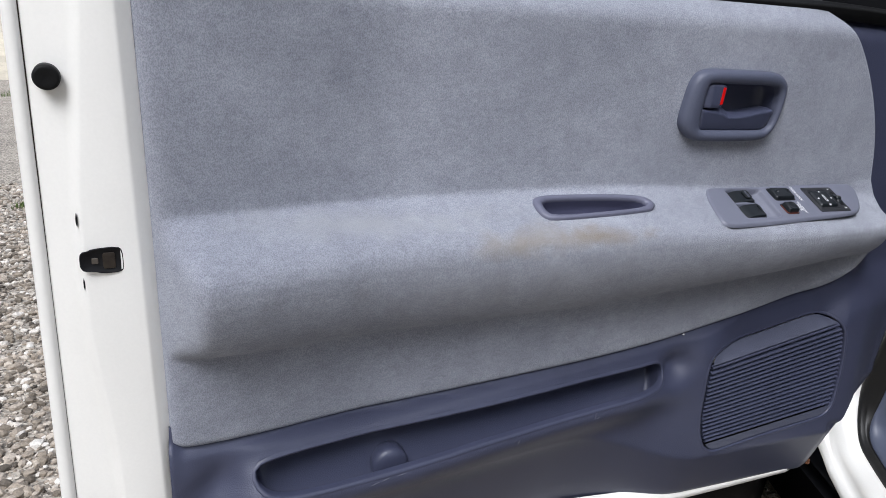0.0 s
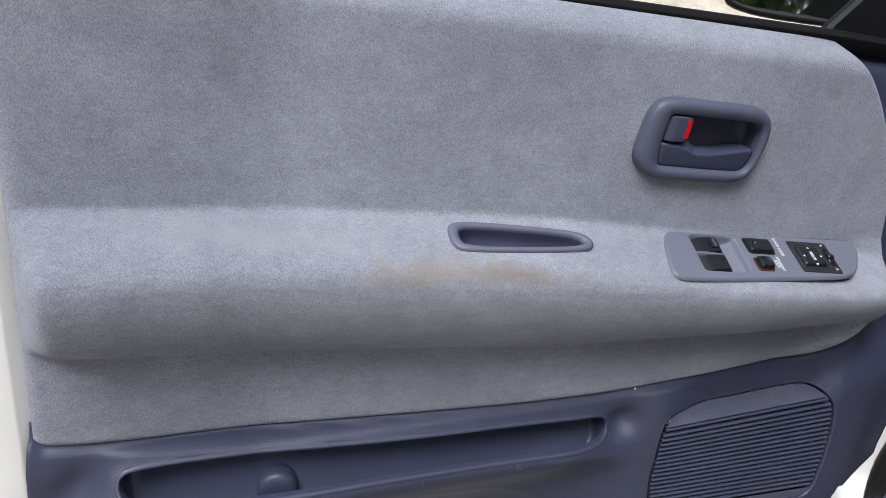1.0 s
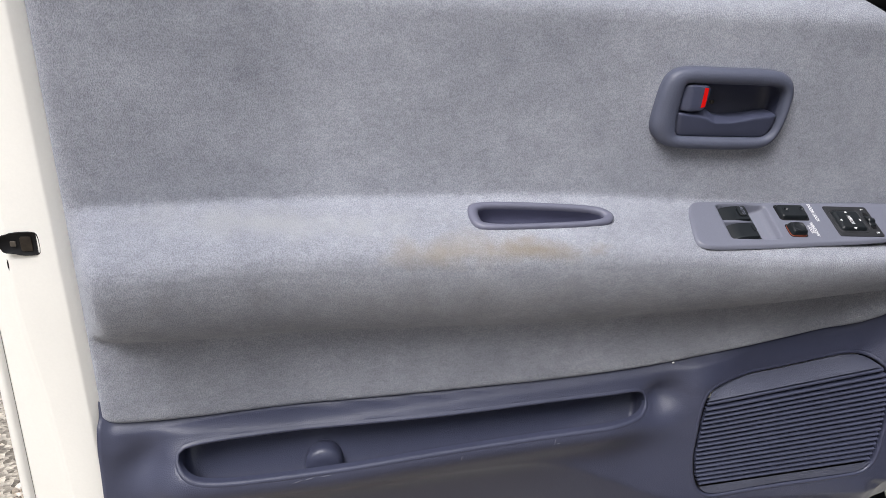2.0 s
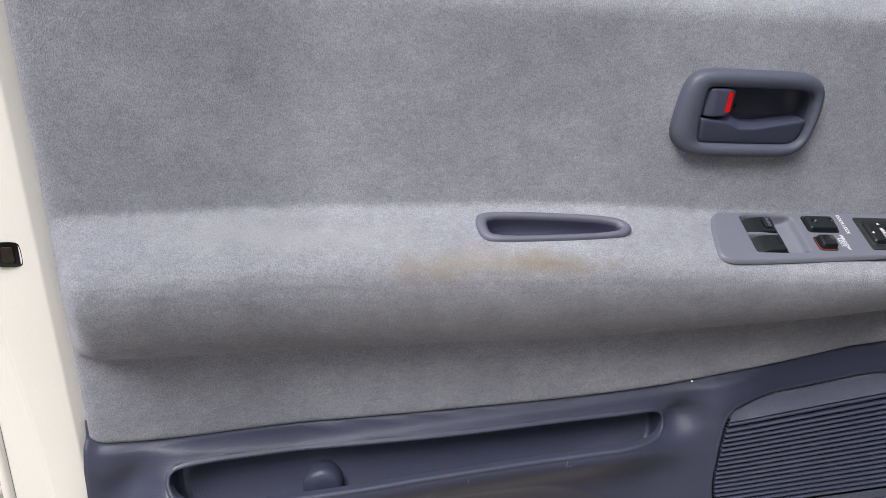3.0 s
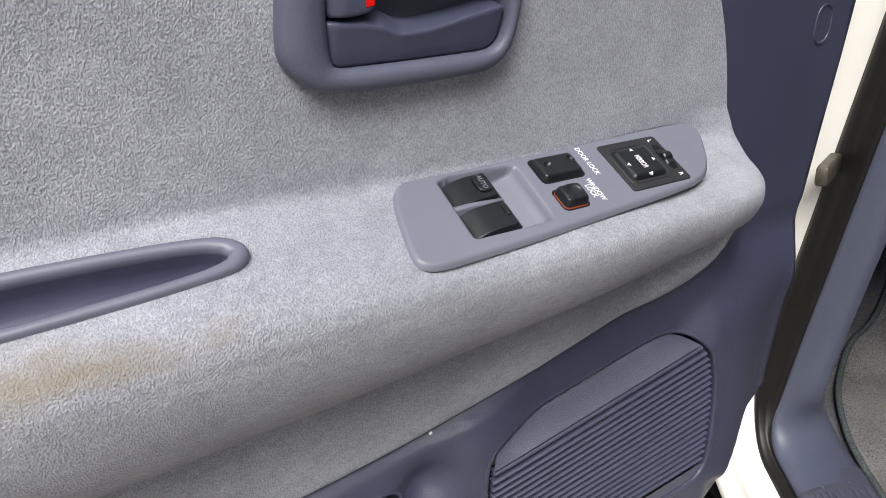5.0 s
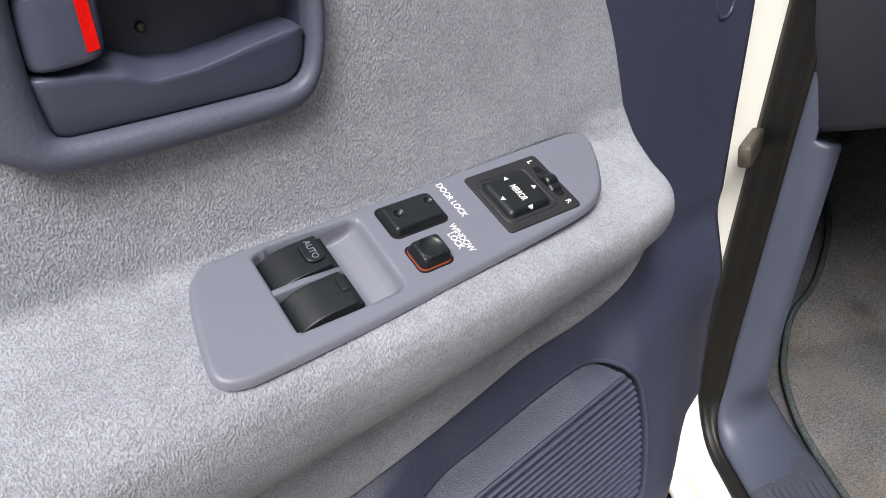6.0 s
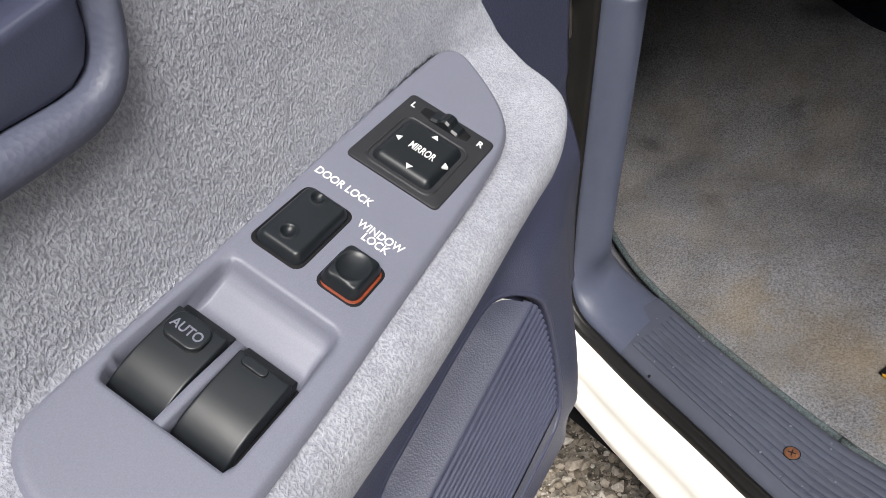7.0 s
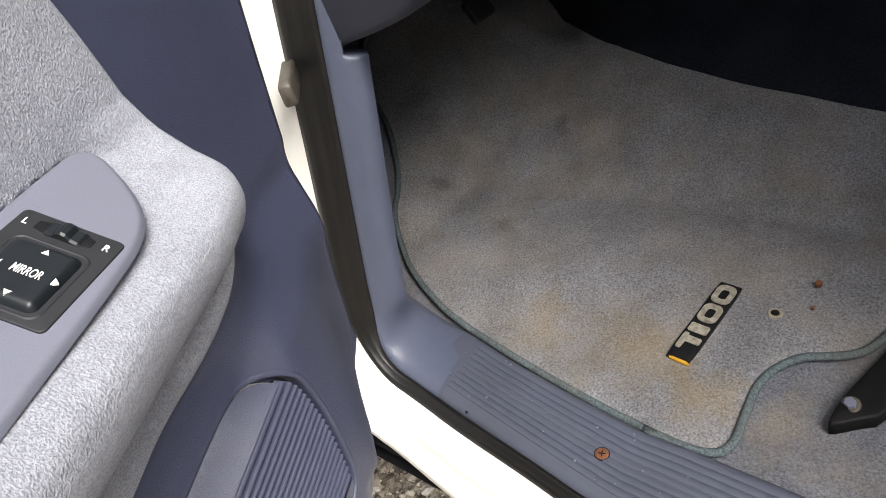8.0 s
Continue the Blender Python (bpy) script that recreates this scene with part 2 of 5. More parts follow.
SEAL = plain_mat("seal_rubber", (0.0065, 0.006, 0.0055), 0.42, 0, 0.3, 30, 500, 0.25, 0.0008, spec=0.4)
CREAM = plain_mat("badge_cream", (0.25, 0.23, 0.185), 0.6, 0, 0.45, 120, 700, 0.2)
YELLOW = plain_mat("worn_yellow", (0.55, 0.30, 0.02), 0.6, 0, 0.3, 120, 700, 0.2)
MIRROR = base_mat("mirror_glass")[0]
MIRROR.node_tree.nodes["Principled BSDF"].inputs["Metallic"].default_value = 1.0
MIRROR.node_tree.nodes["Principled BSDF"].inputs["Roughness"].default_value = 0.03
MIRROR.node_tree.nodes["Principled BSDF"].inputs["Base Color"].default_value = (0.8, 0.82, 0.82, 1)


# ---- builders ----
def world_of(ob):
    return (world_of(ob.parent) @ ob.matrix_parent_inverse if ob.parent else Matrix()) @ ob.matrix_basis


def link_mesh(name, me, material, parent=None, label="", smooth=True):
    me.materials.clear()
    me.materials.append(material)
    me.polygons.foreach_set("use_smooth", [smooth] * len(me.polygons))
    ob = new(name, me)
    if parent is not None:
        ob.parent = parent
        ob.matrix_parent_inverse = world_of(parent).inverted()
    return tagged(ob, label)


def from_data(name, verts, faces, material, parent=None, label="", smooth=True, m=None):
    me = bpy.data.meshes.new(name)
    v = np.asarray(verts, float)
    if m is not None:
        v = v @ np.array(m.to_3x3()).T + np.array(m.translation)
    me.from_pydata(v.tolist(), [], [tuple(int(i) for i in f) for f in faces])
    me.update()
    return link_mesh(name, me, material, parent, label, smooth)


def thing(name, at, label, category, group="", kind=""):
    ob = new(name)
    ob.empty_display_size = 0.05
    ob.matrix_basis = Matrix.Translation(at)
    return tagged(ob, label, category, group, kind)


def smooth01(a, b, x):
    t = np.clip((np.asarray(x, float) - a) / (np.asarray(b, float) - a), 0, 1)
    return t * t * (3 - 2 * t)


def soft(pts, rounds=2, closed=True):
    """Rounds the corners of a line by cutting them off."""
    p = np.asarray(pts, float)
    for _ in range(rounds):
        q = np.roll(p, -1, 0) if closed else p[1:]
        a = p if closed else p[:-1]
        new_p = np.empty((2 * len(a), p.shape[1]))
        new_p[0::2], new_p[1::2] = 0.75 * a + 0.25 * q, 0.25 * a + 0.75 * q
        p = new_p if closed else np.vstack([p[:1], new_p, p[-1:]])
    return p


def box_outline(x0, x1, y0, y1, r, n=4):
    out = []
    for cx, cy, a0 in ((x1 - r, y1 - r, 0), (x0 + r, y1 - r, 90), (x0 + r, y0 + r, 180), (x1 - r, y0 + r, 270)):
        for i in range(n + 1):
            a = radians(a0 + 90 * i / n)
            out.append((cx + r * math.cos(a), cy + r * math.sin(a)))
    return np.array(out)


def inside(pts, poly):
    x, y = pts[:, 0], pts[:, 1]
    res = np.zeros(len(pts), bool)
    for a, b in zip(poly, np.roll(poly, -1, 0)):
        if a[1] == b[1]:
            continue
        cross = (a[1] > y) != (b[1] > y)
        res ^= cross & (x < (b[0] - a[0]) * (y - a[1]) / (b[1] - a[1]) + a[0])
    return res


def nearest(pts, poly):
    """Distance to, and nearest point of, a closed outline."""
    best, where = np.full(len(pts), 1e9), pts.copy()
    for a, b in zip(poly, np.roll(poly, -1, 0)):
        d = b - a
        t = np.clip(((pts - a) @ d) / max(d @ d, 1e-12), 0, 1)
        q = a + t[:, None] * d
        dist = np.hypot(*(pts - q).T)
        k = dist < best
        best[k], where[k] = dist[k], q[k]
    return best, where


def cut_sheet(keep, holes, step, place):
    """A grid cut to an outline with holes. place(points, distance to the outline, distances to the holes) gives places in space."""
    keep = np.asarray(keep, float)
    lo, hi = keep.min(0) - step, keep.max(0) + step
    xs, ys = np.arange(lo[0], hi[0] + step, step), np.arange(lo[1], hi[1] + step, step)
    pts = np.stack(np.meshgrid(xs, ys, indexing="ij"), -1).reshape(-1, 2)
    done = np.zeros(len(pts), bool)
    for o in (keep, *holes):
        d, q = nearest(pts, np.asarray(o, float))
        k = (d < 0.5 * step) & ~done
        pts[k] = q[k]
        done |= k
    ny = len(ys)
    i = (np.arange(len(xs) - 1)[:, None] * ny + np.arange(ny - 1)).ravel()
    quads = np.stack([i, i + ny, i + ny + 1, i + 1], 1)
    mid = pts[quads].mean(1)
    ok = inside(mid, keep)
    for h in holes:
        ok &= ~inside(mid, np.asarray(h, float))
    quads = quads[ok]
    used, inv = np.unique(quads, return_inverse=True)
    pts, quads = pts[used], inv.reshape(-1, 4)
    done = done[used]
    pairs = np.sort(np.concatenate([quads[:, [a, (a + 1) % 4]] for a in range(4)]), 1)
    keys, count = np.unique(pairs[:, 0] * len(pts) + pairs[:, 1], return_counts=True)
    rim_ids = np.unique(np.concatenate([keys[count == 1] // len(pts), keys[count == 1] % len(pts)]))
    rim_ids = rim_ids[~done[rim_ids]]
    if len(rim_ids):
        found = [nearest(pts[rim_ids], np.asarray(o, float)) for o in (keep, *holes)]
        pick = np.argmin([d for d, _ in found], 0)
        pts[rim_ids] = np.array([found[b][1][a] for a, b in enumerate(pick)])
    dk = nearest(pts, keep)[0]
    dh = [nearest(pts, np.asarray(h, float))[0] for h in holes]
    return place(pts, dk, dh), quads


def backed(ob, thickness):
    s = ob.modifiers.new("thickness", "SOLIDIFY")
    s.thickness, s.offset = thickness, -1
    return ob


def star(outline, n, centre=(0, 0)):
    """n points of an outline at even angles round a centre."""
    o = np.asarray(outline, float) - centre
    out = []
    for k in range(n):
        a = 2 * math.pi * k / n
        d = np.array([math.cos(a), math.sin(a)])
        best = 0
        for p, q in zip(o, np.roll(o, -1, 0)):
            e = q - p
            den = d[0] * e[1] - d[1] * e[0]
            if abs(den) < 1e-12:
                continue
            t = (p[0] * e[1] - p[1] * e[0]) / den
            s = (p[0] * d[1] - p[1] * d[0]) / den
            if t > best and -1e-9 <= s <= 1 + 1e-9:
                best = t
        out.append(d * best + centre)
    return np.array(out)


def loft(loops, close_first=False, close_last=True, ring=True):
    """Quads between loops of equally many points; loops are lists of (x, y, z)."""
    n = len(loops[0])
    verts = np.concatenate([np.asarray(p, float) for p in loops])
    faces = []
    for k in range(len(loops) - 1):
        for i in range(n if ring else n - 1):
            j = (i + 1) % n
            faces.append((k * n + i, k * n + j, (k + 1) * n + j, (k + 1) * n + i))
    if close_last:
        faces.append(tuple(range((len(loops) - 1) * n, len(loops) * n)))
    if close_first:
        faces.append(tuple(range(n - 1, -1, -1)))
    return verts, faces


def lift(loop, height):
    return np.column_stack([loop, np.full(len(loop), height)])


def shrink(loop, by):
    """Moves the points of a loop towards its middle by about a length."""
    c = loop.mean(0)
    d = loop - c
    r = np.hypot(*d.T)[:, None]
    return c + d * np.maximum(0.02, (r - by) / np.maximum(r, 1e-9))


def cushion(outline, h, r, base=0.0, dish=0.0):
    """A raised, rounded cap over an outline."""
    o = np.asarray(outline, float)
    loops = [lift(o, base), lift(o, h - r)]
    for k in range(1, 5):
        a = radians(22.5 * k)
        loops.append(lift(shrink(o, r * (1 - math.cos(a))), h - r + r * math.sin(a)))
    c = o.mean(0)
    for f in (0.6, 0.3, 0.02):
        loops.append(lift(c + (shrink(o, r) - c) * f, h - dish * (1 - f * f)))
    return loft(loops, True, True)


def tube(path, radius, n=8, m=None):
    p = np.asarray(path, float)
    loops = []
    up0 = np.array([0.0, 0.0, 1.0])
    for k in range(len(p)):
        d = p[min(k + 1, len(p) - 1)] - p[max(k - 1, 0)]
        d /= np.linalg.norm(d)
        ref = up0 if abs(d[2]) < 0.9 else np.array([1.0, 0, 0])
        a = np.cross(d, ref)
        a /= np.linalg.norm(a)
        b = np.cross(d, a)
        r = radius[k] if hasattr(radius, "__len__") else radius
        loops.append([p[k] + r * (math.cos(t) * a + math.sin(t) * b) for t in np.arange(n) * 2 * math.pi / n])
    return loft(loops, True, True)


def text_part(name, words, size, m, material, parent, stretch=1.0):
    cu = bpy.data.curves.new(name, "FONT")
    cu.body, cu.size, cu.align_x, cu.align_y, cu.extrude = words, size, "CENTER", "CENTER", 0.00015
    cu.offset = size * 0.014
    tmp = new(name, cu)
    me = bpy.data.meshes.new_from_object(tmp)
    bpy.data.objects.remove(tmp)
    me.transform(m @ Matrix.Diagonal((stretch, 1, 1, 1)))
    me.name = name
    return link_mesh(name, me, material, parent, "", False)


def frame_of(o, u, v):
    """A local frame: u and v lie in the surface, the third axis stands out of it."""
    u, v = Vector(u).normalized(), Vector(v)
    w = u.cross(v).normalized()
    v = w.cross(u)
    return Matrix.Translation(o) @ Matrix((u, v, w)).transposed().to_4x4()


# ---- shape of the door's inner face ----
def fabric_plane(x, z):
    left = 1 - smooth01(0.0, 0.28, x)
    return 0.827 + 0.02 * (x - 0.75) - 0.11 * (z - 1.19) - 0.042 * left + 0.012 * smooth01(0.85, 1.05, x)


ARM_Z = np.array([1.14, 1.10, 1.089, 1.0825, 1.0770, 1.0595, 1.044, 1.036, 1.026, 1.015, 1.0, 0.985, 0.970, 0.955, 0.940, 0.930, 0.922, 0.916, 0.911, 0.907, 0.902, 0.86])
ARM_B = np.array([0.0, 0.0, 0.0, 0.0, 0.002, 0.0315, 0.0610, 0.0705, 0.0775, 0.0800, 0.0792, 0.0760, 0.0710, 0.0640, 0.0540, 0.044, 0.033, 0.021, 0.009, 0.002, 0.0, 0.0])


def arm_bulge(x, z):
    top = np.interp(x, [0.0, 0.14, 0.28, 0.44, 0.60, 0.72, 0.87, 1.02, 1.1], [0.001, 0.002, 0.004, 0.008, 0.009, 0.0035, -0.0035, -0.0125, -0.018])
    crease = np.interp(x, [0.0, 0.07, 0.19, 0.40, 0.55, 0.66, 0.78, 0.93, 1.0, 1.1], [0.918, 0.914, 0.907, 0.909, 0.912, 0.918, 0.928, 0.941, 0.947, 0.955])
    share = (1.035 - top - 0.907) / (1.035 - crease)
    zz = np.where(z > 1.035, z - top, 0.907 + (z - crease) * np.where(z > crease, share, 1.0))
    fine = np.linspace(0.86, 1.14, 300)
    prof = np.interp(fine, ARM_Z[::-1], ARM_B[::-1])
    ker = np.hanning(9)
    prof = np.convolve(np.pad(prof, 4, "edge"), ker / ker.sum(), "valid")
    b = np.interp(zz, fine, prof)
    # blunt front end: the bulge that is left at the fabric's front edge
    left_over = np.interp(z, [0.885, 0.90, 0.911, 0.923, 0.934, 0.945, 0.98, 1.0, 1.02, 1.04, 1.06, 1.08], [0, 0.012, 0.019, 0.025, 0.028, 0.030, 0.034, 0.034, 0.030, 0.020, 0.008, 0.0])
    end_x = right_edge(z)
    e = np.clip((end_x - 0.002 - x) / 0.085, 0, 1)
    swell = left_over * smooth01(end_x - 0.075, end_x - 0.012, x)
    b = np.maximum(swell + (b - swell) * np.sqrt(np.clip(1 - (1 - e) ** 2, 0, 1)), swell)
    q = np.clip((end_x - x) / 0.008, 0, 1)
    rear = np.interp(x, [0.016, 0.047, 0.054, 0.061, 0.070], [0, 0.80, 0.92, 0.985, 1])
    return b * rear * np.sqrt(np.clip(1 - (1 - q) ** 2, 0, 1))


FAB_LOW = np.array([(0.0125, 0.806), (0.024, 0.797), (0.053, 0.795), (0.149, 0.7905), (0.253, 0.7905), (0.364, 0.7975), (0.479, 0.806), (0.60, 0.8155), (0.723, 0.8305),
                    (0.807, 0.847), (0.893, 0.864), (0.938, 0.872), (0.982, 0.880), (1.028, 0.888), (1.050, 0.901), (1.064, 0.911), (1.078, 0.923), (1.088, 0.934), (1.096, 0.945)])
FAB_RIGHT = np.array([(1.106, 0.965), (1.110, 0.984), (1.110, 1.0), (1.105, 1.035), (1.101, 1.068), (1.094, 1.10), (1.080, 1.15), (1.056, 1.20),
                      (1.025, 1.247), (0.992, 1.284), (0.957, 1.312), (0.915, 1.332)])


def right_edge(z):
    q = np.vstack([FAB_LOW[-7:], FAB_RIGHT])
    return np.interp(z, q[:, 1], q[:, 0])


def along_line(line, n_, ends=0.012):
    """Even points of a line, with a few close ones near both ends."""
    d = np.concatenate([[0], np.cumsum(np.hypot(*np.diff(line, axis=0).T))])
    e = ends / d[-1]
    t = np.concatenate([[0, e * 0.12, e * 0.3, e * 0.6], np.linspace(e, 1 - e, n_), [1 - e * 0.6, 1 - e * 0.3, 1 - e * 0.12, 1]])
    return np.column_stack([np.interp(t, d / d[-1], line[:, k]) for k in (0, 1)]), t


def fabric_grid(nu=290, nv=220):
    """A patch between the four edges of the fabric, so that its edges run true."""
    low_, tu = along_line(soft(FAB_LOW, 2, False), nu)
    top_, _ = along_line(np.array([(0.0085, 1.334), (0.915, 1.334)]), nu)
    right_, tv = along_line(soft(np.vstack([FAB_LOW[-1:], FAB_RIGHT[:-1], [(0.915, 1.334)]]), 2, False), nv)
    left_, _ = along_line(np.array([(0.0125, 0.806), (0.0085, 1.334)]), nv)
    u, w = tu[:, None, None], tv[None, :, None]
    p = ((1 - w) * low_[:, None] + w * top_[:, None] + (1 - u) * left_[None] + u * right_[None]
         - (1 - u) * (1 - w) * low_[0] - u * (1 - w) * low_[-1] - (1 - u) * w * top_[0] - u * w * top_[-1])
    edge = np.minimum(np.minimum(tu, 1 - tu)[:, None] * 1.1, np.minimum(tv, 1 - tv)[None] * 0.5)
    return p, edge


def fabric_y(x, z):
    roll = 0.028 * smooth01(1.285, 1.34, z) ** 2
    side = 0.008 * np.clip((0.032 - x) / 0.022, 0, 1) ** 2
    return fabric_plane(x, z) - arm_bulge(x, z) + roll + side


def hollow(x, z):
    """How far the plastic lies back along the top of the speaker."""
    down = np.interp(x, FAB_LOW[:, 0], FAB_LOW[:, 1]) - z
    return 0.026 * smooth01(0.795, 0.90, x) * (1 - smooth01(1.05, 1.13, x)) * (1 - smooth01(0.045, 0.12, down))


def plastic_y(x, z, back=1.0):
    border = np.interp(x, FAB_LOW[:, 0], FAB_LOW[:, 1])
    low = 0.804 + 0.054 * smooth01(0.0, 0.7, x) - 0.013 * smooth01(0.70, 0.83, x) + 0.012 * smooth01(1.08, 1.26, x)
    low = low + 0.40 * np.clip(0.70 - 0.075 * smooth01(0.55, 0.81, x) * (1 - smooth01(1.11, 1.18, x)) - z, 0, 1)
    lip = np.interp(x, [0.1, 0.3, 0.5, 0.72], [0.718, 0.722, 0.737, 0.754])
    low = low - 0.026 * np.exp(-((z - lip) / 0.035) ** 2) * smooth01(0.03, 0.12, x) * (1 - smooth01(0.66, 0.80, x))
    for cx, cz, rx, rz, dp in ((0.752, 0.793, 0.030, 0.024, 0.020), (0.064, 0.750, 0.030, 0.032, 0.016)):
        low = low + dp * np.exp(-(((x - cx) / rx) ** 2 + ((z - cz - 0.25 * (x - cx)) / rz) ** 2))
    low = low + 0.006 * smooth01(0.0, 0.012, 0.649 - 0.23 * (x - 1.104) - z) * smooth01(1.09, 1.115, x)
    low = low + back * hollow(x, z)
    edge = fabric_plane(x, border) + 0.007
    low = edge + (low - edge) * (0.55 * smooth01(-0.002, 0.008, border - z) + 0.45 * smooth01(0.0, 0.04, border - z))
    right = 0.863 + 0.010 * smooth01(1.10, 1.28, x) - 0.08 * (z - 1.1) + 0.026 * smooth01(1.28, 1.338, z) ** 2
    k = smooth01(0.85, 0.95, z)
    curl = np.interp(z, [0.58, 0.66, 0.72, 0.80, 0.86, 0.95], [0.036, 0.040, 0.040, 0.030, 0.020, 0.0]) * smooth01(1.13, 1.255, x)
    # the plastic comes forward with the blunt end of the armrest
    t = np.clip(((x - 1.028) * 0.068 + (z - 0.888) * 0.057) / 0.00787, 0, 1)
    d = np.hypot(x - 1.028 - 0.068 * t, z - 0.888 - 0.057 * t)
    swell = (0.004 + 0.018 * t) * np.exp(-(d / 0.036) ** 2)
    return low * (1 - k) + right * k + curl - swell


def flat_face(f):
    return lambda p, dk, dh: np.column_stack([p[:, 0], f(p[:, 0], p[:, 1]), p[:, 1]])


def rim(outline, rows, n_=160, close=False):
    """Rings along an opening in the plastic: rows of (inward, back)."""
    d = np.concatenate([[0], np.cumsum(np.hypot(*np.diff(np.vstack([outline, outline[:1]]), axis=0).T))])
    t = np.linspace(0, d[-1], n_, endpoint=False)
    o = np.column_stack([np.interp(t, d, np.append(outline[:, k], outline[0, k])) for k in (0, 1)])
    tan = np.roll(o, -1, 0) - np.roll(o, 1, 0)
    nor = np.column_stack([tan[:, 1], -tan[:, 0]]) / np.hypot(*tan.T)[:, None]
    if inside(o + nor * 1e-4, outline).mean() < 0.5:
        nor = -nor
    y0 = plastic_y(o[:, 0], o[:, 1])
    loops_ = []
    for k, back in rows:
        q = o + nor * k
        loops_.append(np.column_stack([q[:, 0], plastic_y(q[:, 0], q[:, 1]) * (k < 0) + y0 * (k >= 0) + back, q[:, 1]]))
    return loft(loops_, False, close)


EDGE_ROWS = ((-0.006, 0.0012), (-0.0045, -0.0002), (-0.002, -0.0006), (-0.0004, -0.0002), (0.0006, 0.0012), (0.0010, 0.003), (0.0012, 0.010))


# ================= the truck door, standing open =================
door = thing("truck_door", (0.6, 0.92, 0.54), "open cream-white truck door with worn blue-grey velour and slate plastic trim", "car door")

# axes of the fittings: the sloping armrest top, and the upper fabric
A30 = radians(30)
PF = frame_of((0.8756, 0.8116, 1.0593), (1.0209, 0.0385, -0.0269), (-0.0027, 0.8206, 0.4783)) @ Matrix.Diagonal((1.02, 0.955, 1, 1))
QF = frame_of((0.54, 0.807, 1.0717), (1, 0, 0), (0, math.cos(A30), math.sin(A30)))
HF = frame_of((0.76, 0.823, 1.19), (1, 0.02, 0), (0, -0.11, 0.994))

PLATE_OUT = soft([(-0.118, 0.0385), (-0.129, 0.0365), (-0.1365, 0.029), (-0.1415, 0.019), (-0.1470, -0.009), (-0.1510, -0.032), (-0.1470, -0.0415), (-0.137, -0.0460),
                  (-0.122, -0.0462), (-0.06, -0.0435), (0.0, -0.0385), (0.097, -0.0310), (0.1216, -0.0250), (0.136, -0.0145), (0.1475, 0.0005), (0.1575, 0.0175),
                  (0.1635, 0.032), (0.158, 0.0425), (0.143, 0.0450), (0.02, 0.0412), (-0.05, 0.0390)], 2)
PULL_OUT = soft([(-0.087, 0.010), (-0.077, 0.018), (-0.018, 0.018), (0.069, 0.013), (0.087, 0.004), (0.090, -0.010), (0.074, -0.020),
                 (-0.069, -0.028), (-0.082, -0.023), (-0.087, -0.006)], 2)
PULL_IN = soft([(-0.076, 0.004), (-0.070, 0.010), (-0.018, 0.010), (0.060, 0.006), (0.079, -0.001), (0.078, -0.008), (0.062, -0.013),
                (-0.062, -0.020), (-0.073, -0.016)], 2)
HAN_OUT = soft([(-0.071, 0.0505), (-0.0538, 0.0530), (0.0, 0.0524), (0.054, 0.0522), (0.070, 0.0465), (0.0782, 0.035), (0.0786, 0.018), (0.0770, 0.003), (0.0733, -0.0145),
                (0.0662, -0.0295), (0.057, -0.0362), (0.045, -0.0386), (-0.0111, -0.0397), (-0.057, -0.0388), (-0.072, -0.0352), (-0.0842, -0.0268), (-0.0910, -0.017), (-0.0916, -0.007),
                (-0.0894, 0.010), (-0.0864, 0.030), (-0.081, 0.0435)], 2) * (1.0, 1.055) - (0, 0.0004)
HAN_IN = soft([(-0.0588, 0.0330), (-0.0570, 0.0364), (-0.053, 0.0366), (-0.03, 0.0366), (0.056, 0.0364), (0.0645, 0.0330), (0.0680, 0.024), (0.0678, 0.0100), (0.0660, -0.0055), (0.0622, -0.0190), (0.0545, -0.0254),
               (0.045, -0.0264), (-0.053, -0.0262), (-0.0590, -0.0246), (-0.0608, -0.019), (-0.0615, 0.0035)], 2)


def flat_hole(fr, outline, scale):
    """The outline of a fitting, seen straight on in (x, z), drawn in a little."""
    c = outline.mean(0)
    return np.array([((fr @ Vector((*(c + (p - c) * scale), 0))).x, (fr @ Vector((*(c + (p - c) * scale), 0))).z) for p in outline])


grid_p, edge_d = fabric_grid()
gx, gz = grid_p[..., 0].ravel(), grid_p[..., 1].ravel()
tuck = 0.010 * np.clip(1 - edge_d.ravel() / 0.008, 0, 1) ** 2
fab_v = np.column_stack([gx, fabric_y(gx, gz) + tuck, gz])
nz_ = grid_p.shape[1]
q0 = (np.arange(grid_p.shape[0] - 1)[:, None] * nz_ + np.arange(nz_ - 1)).ravel()
fab_f = np.stack([q0, q0 + nz_, q0 + nz_ + 1, q0 + 1], 1)
mid_p = np.column_stack([gx, gz])[fab_f].mean(1)
hole = np.zeros(len(fab_f), bool)
for fr, ol, sc in ((PF, PLATE_OUT, np.array([0.965, 0.87])), (QF, PULL_OUT, np.array([0.95, 0.82])), (HF, HAN_OUT, np.array([0.94, 0.90]))):
    hole |= inside(mid_p, flat_hole(fr, ol, sc))
fab_f = fab_f[~hole]
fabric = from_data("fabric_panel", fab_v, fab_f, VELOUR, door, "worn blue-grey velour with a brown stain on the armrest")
backed(fabric, 0.003)

